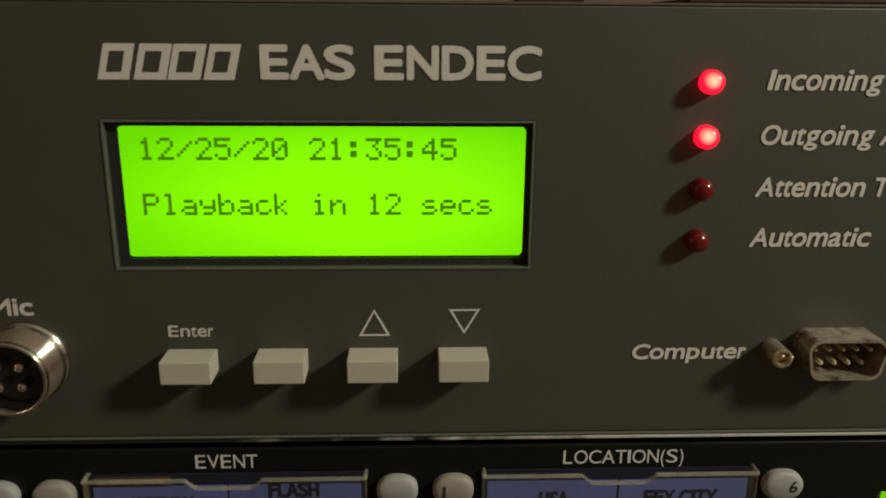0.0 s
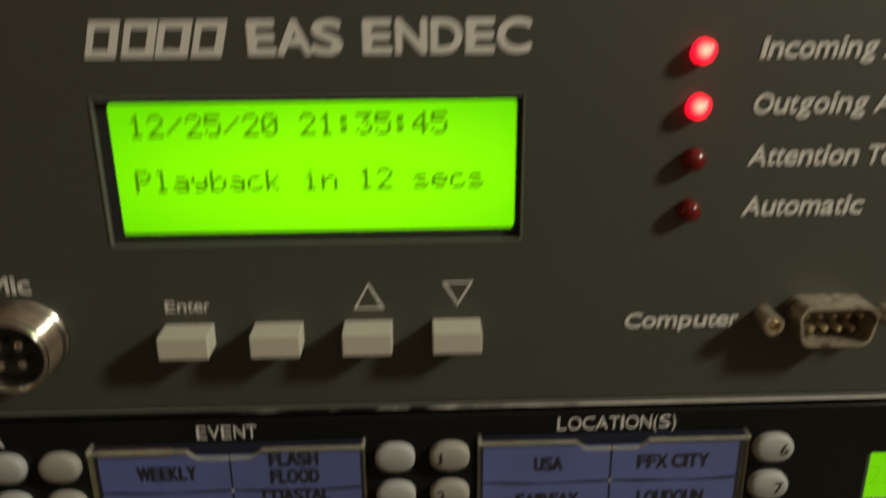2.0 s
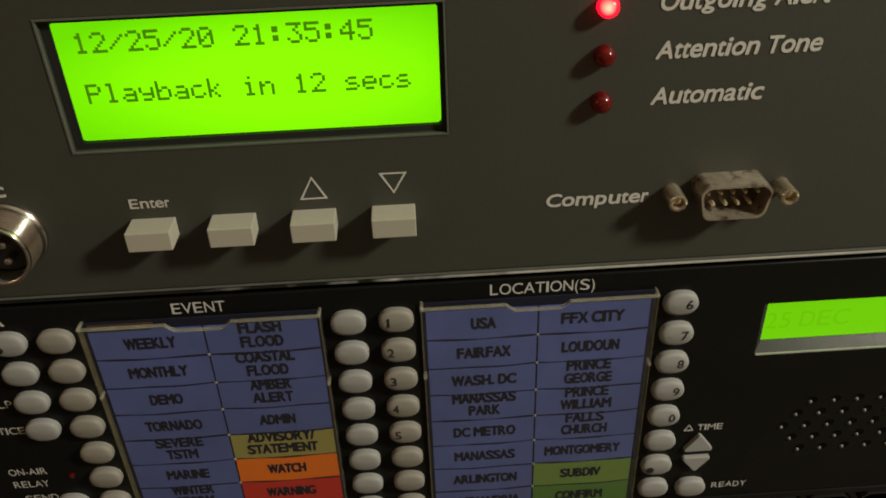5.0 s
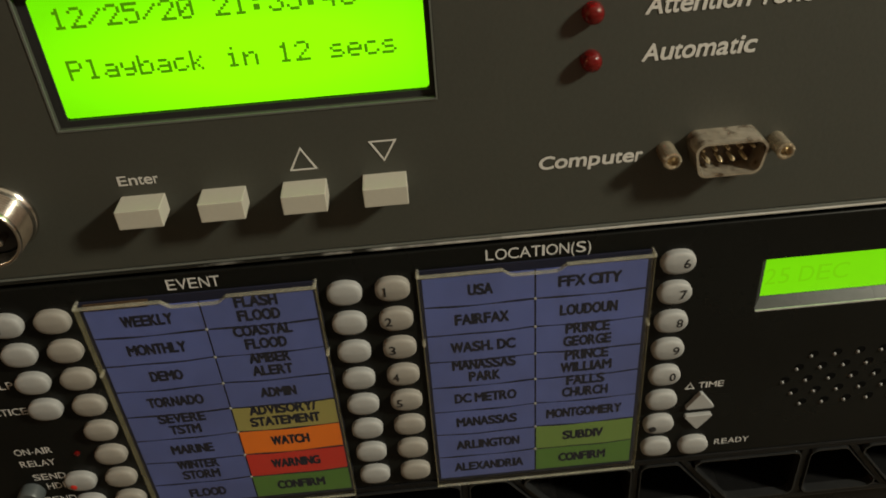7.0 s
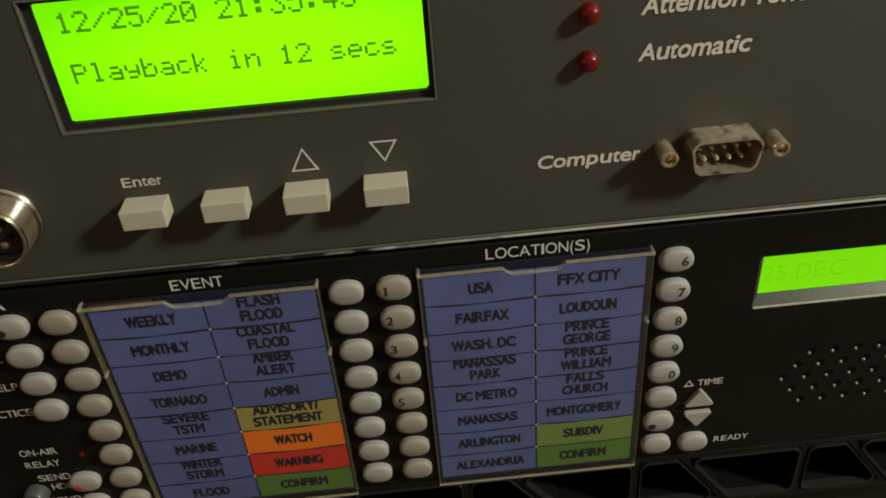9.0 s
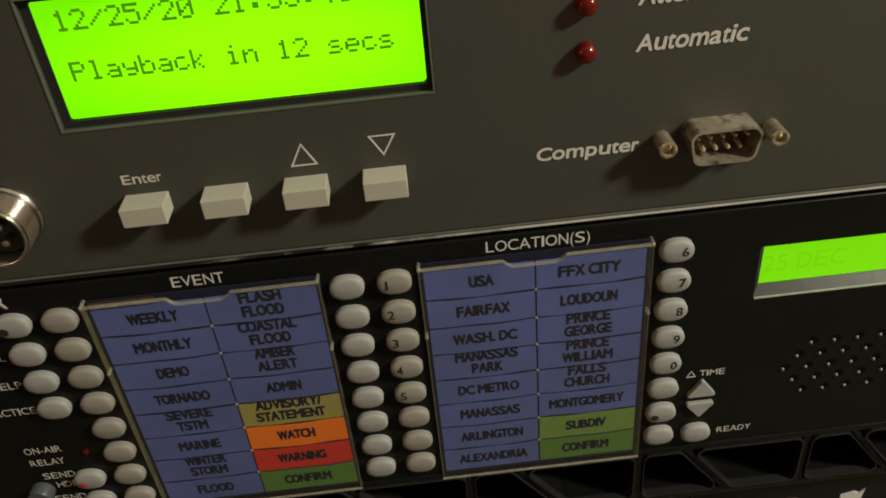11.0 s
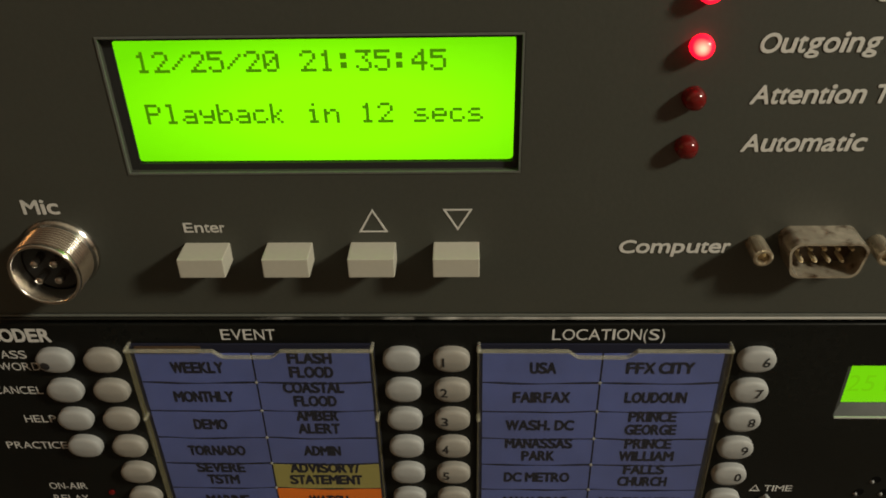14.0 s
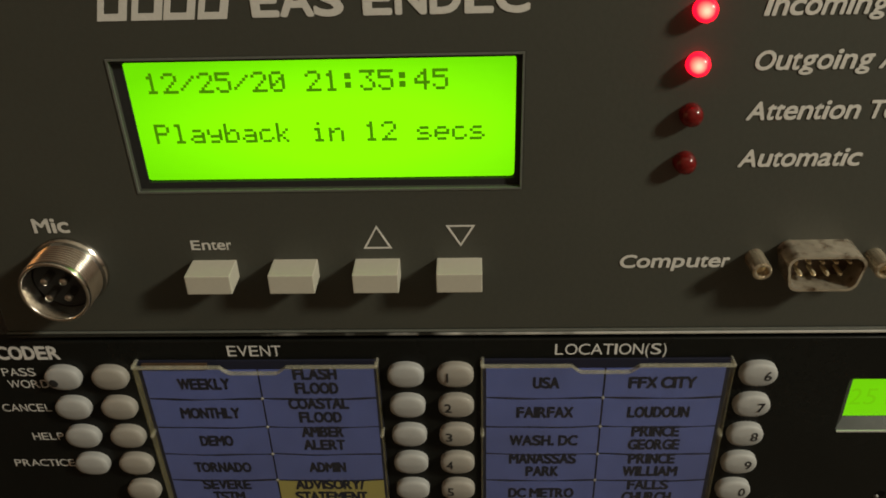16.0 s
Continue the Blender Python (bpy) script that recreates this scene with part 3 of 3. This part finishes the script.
# ---- lower unit: black panel with rubber keys ----
LOW, HIGH = 0.9166, 0.9996
deck = thing("alert_control_unit", "black rack-mount alert control unit with white keys and coloured labels", "rack unit")
SX0, SX1, SZ0, SZ1 = 0.1085, 0.2150, 0.9709, 0.9870
part("front_panel", plate(-0.158, X1, LOW, HIGH, 0.0, 0.003, [(SX0, SX1, SZ0, SZ1)], 0.0005), BLACK, deck, "glossy black front panel")
part("chassis", box(-0.158, X1, 0.0032, 0.150, LOW, HIGH - 0.0004, 0.001), CHASSIS, deck, "dark metal case")

# small display, deeply set, with a sloping lower lip
bm = bmesh.new()
lip = [bm.verts.new(p) for p in ((SX0, 0.0, SZ0), (SX1, 0.0, SZ0), (SX1, 0.0032, SZ0 + 0.0034), (SX0, 0.0032, SZ0 + 0.0034), (SX0, 0.0032, SZ0), (SX1, 0.0032, SZ0))]
for f in ((0, 1, 2, 3), (0, 3, 4), (1, 5, 2), (0, 4, 5, 1)):
    bm.faces.new([lip[k] for k in f])
part("window_lip", bm, LIP, deck, "bevelled grey window edge")
part("window_side", outline_prism([(SX0, SZ0 + 0.0005), (SX0 + 0.0007, SZ0 + 0.0034), (SX0 + 0.0007, SZ1), (SX0, SZ1)], 0.0006, 0.0030), LIP, deck)
part("window_edge", box(SX0, SX1, -0.0002, 0.0004, SZ0 - 0.0002, SZ0 + 0.0002), BARE, deck, "bright worn lower window edge")
small = part("small_display", box(SX0, SX1, 0.0022, 0.0031, SZ0 + 0.0030, SZ1, 0.0), SMALL_LCD, deck, "glowing yellow-green small display")

printed("display_word", "25 DEC", 0.1106, 0.1322, 0.9776, 0.9826, 0.0021, FAINT_DOT, small)

# rubber keys
STEP, ROW = 0.00953, 0.9890
key_profile = [(1.0, 0.0005), (1.0, -0.0013), (0.98, -0.0018), (0.92, -0.0021), (0.70, -0.0023), (0.36, -0.0024), (0.0, -0.00245)]
bm = lathe(key_profile, 28)
for v in bm.verts:
    a, r = math.atan2(v.co.z, v.co.x), math.hypot(v.co.x, v.co.z)
    v.co.x, v.co.z = 0.0043 * r * math.copysign(abs(math.cos(a)) ** 0.86, math.cos(a)), 0.0034 * r * math.copysign(abs(math.sin(a)) ** 0.86, math.sin(a))
    if v.co.y < 0:
        v.co.y += 0.00030 * abs(v.co.z / 0.0034 - 0.1)
key_mesh = mesh_of(bm, "key", KEY, True)


warm_mesh = key_mesh.copy()
warm_mesh.materials[0] = WARM_KEY


def key_face(x, z):
    """How far the key's face stands out at x, z."""
    u, w = abs(x) / 0.0043, abs(z) / 0.0034
    r = (u ** 2.33 + w ** 2.33) ** (1 / 2.33)
    return float(np.interp(r, [p[0] for p in key_profile[:1:-1]], [p[1] for p in key_profile[:1:-1]])) + 0.00030 * abs(z / 0.0034 - 0.1)


def key(x, z, legend="", warm=False):
    ob = part("key", warm_mesh if warm else key_mesh, KEY, deck, "greyed oval rubber key" if warm else "white oval rubber key")
    ob.location = (x, 0, z + (0.0005 if x < -0.05 else 0.0009))
    if legend == "dot":
        part("legend", lathe([(0.0011, -0.0010), (0.0011, -0.0024), (0.0, -0.00252)], 16, centre=(-0.0020, 0, -0.0006)), KEY_INK, ob)
    elif legend:
        dx = 0.0019 if legend in "67890" else -0.0019
        half = 0.00024 if legend == "1" else 0.00085
        ink = printed("legend", legend, dx - half, dx + half, -0.0011, 0.0016, 0.0, KEY_INK, ob, 0, 0.00005)
        for v in ink.data.vertices:
            v.co.y += key_face(v.co.x, 0.00034 if legend in "17" else v.co.z) - 0.00003
    return ob


for r in range(8):
    z = ROW - r * STEP
    if r < 4 or r >= 6:
        key(-0.0778, z, "dot" if r == 0 else "")
    key(-0.0664, z, "", True)
    key(0.0043, z)
    key(0.0160, z, "12345"[r] if r < 5 else "", True)
    key(0.0862, z, "67890"[r] if r < 5 else ("dot" if r == 6 else ""))
key(0.0972, 0.9216)
part("arrow_key", outline_prism(rounded([(0.0930, 0.9374), (0.1020, 0.9374), (0.0975, 0.9438)], 0.0006), -0.0013, 0.0005, 0.0003), KEY, deck, "white triangular up key")
part("arrow_key", outline_prism(rounded([(0.0975, 0.9290), (0.1020, 0.9349), (0.0930, 0.9349)], 0.0006), -0.0013, 0.0005, 0.0003), KEY, deck, "white triangular down key")
part("key_mark", lathe([(0.0010, -0.0008), (0.0009, -0.0024), (0.0, -0.0026)], 14, centre=(-0.0795, 0, ROW - 6 * STEP - 0.0002)), RED, deck, "small red dot on a key")
part("relay_led", lathe([(0.0008, 0.0), (0.0008, -0.0005), (0.0, -0.0009)], 14, centre=(-0.0757, 0, 0.9428)), LED_OFF, deck, "tiny dark red lamp", True)
part("round_knob", lathe([(0.0034, 0.0), (0.0034, -0.0030), (0.0030, -0.0038), (0.0, -0.0040)], 24, centre=(-0.0925, 0, 0.9290)), KNOB, deck, "small blue-grey round knob", True)

# words on the black panel
for words, a, b, z, h in (
    ("EVENT", -0.0373, -0.0246, 0.9951, 0.0031), ("LOCATION(S)", 0.0391, 0.0646, 0.9951, 0.0031),
    ("ENCODER", -0.0985, -0.0773, 0.9944, 0.0040), ("PASS", -0.0929, -0.0848, 0.9894, 0.0024), ("WORD", -0.0925, -0.0825, 0.9857, 0.0024),
    ("CANCEL", -0.0963, -0.0841, 0.9781, 0.0024), ("HELP", -0.0914, -0.0834, 0.9685, 0.0024), ("PRACTICE", -0.0989, -0.0830, 0.9592, 0.0024),
    ("ON-AIR", -0.0921, -0.0819, 0.9439, 0.0024), ("RELAY", -0.0921, -0.0826, 0.9391, 0.0024), ("SEND", -0.0906, -0.0816, 0.9334, 0.0024),
    ("HDR", -0.0880, -0.0816, 0.9294, 0.0024), ("SEND", -0.0906, -0.0816, 0.9236, 0.0024),
    ("TIME", 0.0966, 0.1037, 0.9446, 0.0022), ("READY", 0.1040, 0.1142, 0.9206, 0.0022),
):
    printed("printed_word", words, a, b, z, z + h, F, THIN_INK, deck, 0, 0.00018 if words == "ENCODER" else 0.0)
part("time_mark", ring_prism(*triangle(0.0942, 0.9446, 0.9470, 0.0014, 0.0002), F, 0), THIN_INK, deck)

# speaker holes
# a raised bead at each hole takes the place of its rim's glint
rim = mesh_of(lathe([(0.00060, 0.0), (0.00050, -0.0004), (0.00026, -0.0006), (0.0, -0.0007)], 10), "grille_glint", HOLE_GLINT, True)
# holes are not cut: thin dark discs carry the shade inside them
shade_disc = mesh_of(lathe([(0.0013, 0.0), (0.0012, -0.00010), (0.0011, -0.00012), (0.0009, -0.00006), (0.0, -0.00004)], 18, centre=(0.0009, 0, 0.0007)), "grille_hole_disc", HOLE_SHADE)

for k, (x, z) in enumerate(((0.1267, 0.9528), (0.1235, 0.9483), (0.1203, 0.9437), (0.1235, 0.9391), (0.1267, 0.9345))):
    for i in range(6 + min(k, 4 - k)):
        ob = part("grille_hole_disc", shade_disc, HOLE_SHADE, deck)
        ob.location = (x + 0.00645 * i, 0, z)
        part("glint_bead", rim, NICKEL, ob, "small bead standing for the glint on a speaker hole's edge")


# label holders
def label_holder(x0, x1, left, right, colours):
    zt, zb, mid = 0.9940, 0.9168, (x0 + x1) / 2
    holder = part("label_holder", box(x0, x1, -0.0006, 0.0, zb, zt), LABEL_INK, deck, "clear acrylic label holder with printed paper labels")
    top, pitch = 0.9918, 0.00926
    for r in range(8):
        z1, z0 = top - r * pitch, top - (r + 1) * pitch
        for side, words, mat in ((0, left[r], BLUE), (1, right[r], colours[r])):
            a, b = (x0 + 0.0010, mid) if side == 0 else (mid, x1 - 0.0010)
            ua, ub, low, high = a + 0.00024, b - 0.00024, z0 + 0.00030, z1 - 0.00030
            sag = [(k / 8, 0.0004 * math.sin(math.pi * k / 8) + 0.00012 * math.sin(5.1 * k + 2.3 * r + side)) for k in range(9)]
            slip = [(ua + (ub - ua) * u, low - (d if r < 7 else 0)) for u, d in sag] + [(ub - (ub - ua) * u, high - (d if r else 0)) for u, d in sag]
            part("paper_label", outline_prism(slip, -0.00070, -0.0005), mat, holder)
            lines = words.split("|")
            for k, line in enumerate(lines):
                w = min(0.00212 * len(line) - (0.0010 if "I" in line else 0), (b - a) * 0.84)
                h = 0.0036
                zc = (z0 + z1) / 2 + ((0.0030, -0.0014)[k] if len(lines) == 2 else 0.0)
                cx = (a + b) / 2 + (0.0004 if side == 0 else -0.0004)
                printed("label_word", line, cx - w / 2, cx + w / 2, zc - h / 2, zc + h / 2, -0.00074, LABEL_INK, holder, 0, 0.00021)
        if r:
            part("peg", lathe([(0.00040, -0.0006), (0.00038, -0.0009), (0.0, -0.0010)], 10, centre=(mid, 0, z1)), KEY, holder)
    n0, n1 = mid - 0.0082, mid + 0.0074
    notch = [(n0 + (n1 - n0) * u, zt - 0.0018 * min(1.0, 2.2 * math.sin(math.pi * u)) ** 0.8) for u in [k / 14 for k in range(15)]]
    # clear front sheet with a finger notch, and its raised edges
    sheet = part("cover", outline_prism([(x0, zb), (x1, zb), (x1, zt)] + notch[::-1] + [(x0, zt)], -0.0026, -0.0022), COVER, holder, "clear acrylic front sheet")
    sheet.visible_shadow = False
    for a, b, c, d in ((x0, x0 + 0.0004, zb, zt), (x1 - 0.0004, x1, zb, zt)):
        part("edge", box(a, b, -0.0028, -0.0006, c, d, 0.00015), ACRYLIC, holder, "yellowed clear acrylic edge").visible_shadow = False
    part("edge", box(x0, x1, -0.0029, -0.0022, zb, zb + 0.0004, 0.0001), SHINE, holder, "acrylic lower edge with its highlight in the colour").visible_shadow = False
    part("edge", strip_prism([(x0, zt)] + notch + [(x1, zt)], 0.0004, -0.0031, -0.0021), SHINE, holder, "notched acrylic upper edge with its highlight in the colour").visible_shadow = False
    for x, z in ((x0 + 0.0003, zt), (x1 - 0.0003, zt), (x0 + 0.0003, 0.9722), (x1 - 0.0003, 0.9722)):
        part("lug", lathe([(0.0005, 0.0), (0.0005, -0.0028), (0.0003, -0.0031), (0.0, -0.0032)], 12, centre=(x, 0, z)), SHINE, holder, "", True).visible_shadow = False
    return holder


event_holder = label_holder(-0.0597, -0.0020, ("WEEKLY", "MONTHLY", "DEMO", "TORNADO", "SEVERE|TSTM", "MARINE", "WINTER|STORM", "FLOOD"),
             ("FLASH|FLOOD", "COASTAL|FLOOD", "AMBER|ALERT", "ADMIN", "ADVISORY/|STATEMENT", "WATCH", "WARNING", "CONFIRM"),
             (BLUE, BLUE, BLUE, BLUE, YELLOW, ORANGE, RED, GREEN))
label_holder(0.0220, 0.0800, ("USA", "FAIRFAX", "WASH. DC", "MANASSAS|PARK", "DC METRO", "MANASSAS", "ARLINGTON", "ALEXANDRIA"),
             ("FFX CITY", "LOUDOUN", "PRINCE|GEORGE", "PRINCE|WILLIAM", "FALLS|CHURCH", "MONTGOMERY", "SUBDIV", "CONFIRM"),
             (BLUE, BLUE, BLUE, BLUE, BLUE, BLUE, OLIVE, GREEN))

part("aged_strip", box(-0.0580, -0.0425, -0.0011, -0.0006, 0.9919, 0.9936), AGED, event_holder, "brown strip of older label paper")
for k in range(6):
    part("strip_bar", box(-0.0572 + 0.0024 * k, -0.0555 + 0.0024 * k, -0.00125, -0.0011, 0.9922, 0.9931), FADED, event_holder)

# ---- black plastic crate that carries the units ----
crate = thing("plastic_crate", "black plastic crate with triangular openings under the rack units", "crate")
CT, CB = 0.9164, 0.6
part("upper_rail", box(-0.20, 0.34, -0.0004, 0.0060, 0.9142, CT, 0.0006), CRATE, crate)
part("middle_rail", box(-0.20, 0.34, 0.0, 0.0200, 0.8915, 0.8945, 0.0008), CRATE, crate)
part("lower_wall", box(-0.20, 0.34, 0.0120, 0.0180, CB, 0.8915, 0.0008), CRATE, crate)
part("sticker", outline_prism([(0.1576, 0.8600), (0.1650, 0.8600), (0.1660, 0.8692), (0.1640, 0.8672), (0.1622, 0.8680), (0.1578, 0.8668)], 0.0115, 0.0122), THIN_INK, crate, "torn white paper sticker")
part("base", box(-0.20, 0.34, 0.018, 0.30, 0.604, 0.610), CRATE, crate)
part("back_wall", box(-0.20, 0.34, 0.30, 0.306, CB, CT, 0.0008), CRATE, crate)
part("side_wall", box(-0.206, -0.20, 0.0, 0.306, CB, CT, 0.0008), CRATE, crate)
part("side_wall", box(0.34, 0.346, 0.0, 0.306, CB, CT, 0.0008), CRATE, crate)
for k in range(-5, 5):
    x = 0.0815 + k * 0.0515
    part("rib", box(x - 0.0013, x + 0.0013, 0.0, 0.0200, 0.8940, 0.9147, 0.0005), CRATE, crate)
    part("diagonal_rib", outline_prism([(x + 0.0125, 0.9147), (x + 0.0150, 0.9147), (x + 0.0295, 0.8940), (x + 0.0270, 0.8940)], 0.0, 0.0200, 0.0005), CRATE, crate)

for k in range(-5, 5):
    x = 0.0815 + k * 0.0515
    for hole in ([(x + 0.0013, 0.8946), (x + 0.0268, 0.8946), (x + 0.0124, 0.9141), (x + 0.0013, 0.9141)], [(x + 0.0297, 0.8946), (x + 0.0502, 0.8946), (x + 0.0502, 0.9141), (x + 0.0152, 0.9141)]):
        outer = rounded(hole, 0.0024, 4)
        mx, mz = sum(p[0] for p in hole) / 4, sum(p[1] for p in hole) / 4
        inner = [(mx + (px - mx) * 0.975, mz + (pz - mz) * 0.955) for px, pz in outer]
        part("opening_rim", ring_prism(outer, inner, -0.0008, 0.0022), CRATE_EDGE, crate, "rounded rim of an opening, paler as an edge that catches light")
part("paper_tag", box(0.1330, 0.1425, 0.0112, 0.0122, 0.8560, 0.8680), FADED, crate, "brown paper tag")

# ---- things on top of the upper unit and behind it ----
def turned(x, y, along, across, angle):
    """A point along and across from (x, y) on lines turned by angle degrees."""
    c, n = math.cos(radians(angle)), math.sin(radians(angle))
    return x + along * c - across * n, y + along * n + across * c


def slab(corner, size, z0, z1, angle, bevel):
    bm = box(0, size[0], 0, size[1], z0, z1, bevel)
    for v in bm.verts:
        v.co.x, v.co.y = turned(*corner, v.co.x, v.co.y, angle)
    return bm


case = thing("brown_case", "flat dark brown leatherette case lying on the grey unit", "case")
part("lower_cover", slab((0.067, 0.029), (0.16, 0.115), TOP - 0.0006, TOP + 0.0003, -10, 0.0003), BROWN, case)
part("upper_cover", slab((0.0668, 0.0288), (0.1602, 0.1152), TOP + 0.0006, TOP + 0.0016, -10, 0.0004), BROWN, case)
part("filling", slab((0.0690, 0.0310), (0.156, 0.111), TOP + 0.0003, TOP + 0.0006, -10, 0.0), AGED, case)
carton = thing("cardboard_box", "cardboard box with beige sides and orange-red front on the brown case", "box")
part("side", slab((0.1300, 0.0335), (0.09, 0.107), TOP + 0.0016, TOP + 0.11, -3, 0.0008), CARD, carton, "plain beige cardboard")
part("front", slab((0.1299, 0.0325), (0.0902, 0.0009), TOP + 0.0018, TOP + 0.11, -3, 0.0002), RED_CARD, carton, "orange-red printed front")
tagged(new("wooden_post", mesh_of(box(0.345, 0.555, 2.54, 2.60, 0.6, 3.0, 0.004), "wooden_post", WOOD)), "dark brown wooden post against the wall", "post", kind="structure")
part("screw", lathe([(0.0022, 0.0), (0.0020, -0.0007), (0.0, -0.0010)], 14), NICKEL, unit, "small shiny screw head", True).matrix_local = pose(-0.078, 0.038, TOP - 0.0006, -90, 0, 0)


def rope(points, radii, sides=10):
    """A tube through points with its own radius at each."""
    bm = bmesh.new()
    rings = []
    for k, p in enumerate(points):
        a, b = Vector(points[max(0, k - 1)]), Vector(points[min(len(points) - 1, k + 1)])
        m = (b - a).to_track_quat("Z", "Y").to_matrix()
        rings.append([bm.verts.new(Vector(p) + m @ Vector((radii[k] * math.cos(t), radii[k] * math.sin(t), 0))) for t in [2 * math.pi * i / sides for i in range(sides)]])
    for a, b in zip(rings, rings[1:]):
        for i in range(sides):
            bm.faces.new([a[i], a[(i + 1) % sides], b[(i + 1) % sides], b[i]])
    bm.faces.new(rings[0])
    bm.faces.new(rings[-1][::-1])
    return bm


def ragged(bm, amount, size):
    """Pushes the points about, as creases in cloth do."""
    for v in bm.verts:
        v.co += amount * noise.noise_vector(v.co * size)
    return bm


def stretched(points, radii, steps):
    """More points and radii along a line, evenly between the given ones."""
    at = np.linspace(0, len(points) - 1, steps)
    line = [tuple(np.interp(at, range(len(points)), [p[k] for p in points])[n] for k in range(3)) for n in range(steps)]
    return line, list(np.interp(at, range(len(points)), radii))


bench = thing("padded_bench", "brown fabric-covered padded bench near the wall", "bench")
part("seat", box(-1.70, -0.82, 1.99, 2.42, 0.69, 0.865, 0.03, 4), FABRIC, bench, "pinkish brown fabric seat", True)
part("plinth", box(-1.66, -0.86, 2.03, 2.40, 0.6, 0.69), WOOD, bench)
cloth = thing("black_cloth", "crumpled black cloth thrown over the padded bench", "cloth")
part("upper_fold", ragged(rope(*stretched([(-1.40, 2.06, 0.915), (-1.05, 2.04, 0.915), (-0.90, 2.02, 0.905), (-0.80, 2.01, 0.878), (-0.72, 2.00, 0.852), (-0.63, 2.00, 0.836)], [0.050, 0.047, 0.042, 0.034, 0.018, 0.006], 40), 14), 0.016, 14.0), CLOTH, cloth, "", True)
# second black roll, which forms the lower dark band in front of the bench
part("lower_dark_band", ragged(rope(*stretched([(-1.03, 1.96, 0.690), (-1.00, 1.96, 0.735), (-0.92, 1.965, 0.775), (-0.83, 1.97, 0.806), (-0.73, 1.98, 0.822)], [0.022, 0.034, 0.032, 0.026, 0.008], 30), 12), 0.014, 16.0), CLOTH, cloth, "", True)
ornament = ragged(outline_prism(rounded([(-0.163, 0.838), (-0.128, 0.798), (-0.095, 0.752), (0.022, 0.748), (0.048, 0.766), (0.012, 0.808)], 0.010), 2.535, 2.60, 0.012), 0.004, 20.0)
tagged(new("wall_ornament", mesh_of(ornament, "wall_ornament", CLOTH)), "small black leaf-shaped ornament fixed to the wall", "ornament")
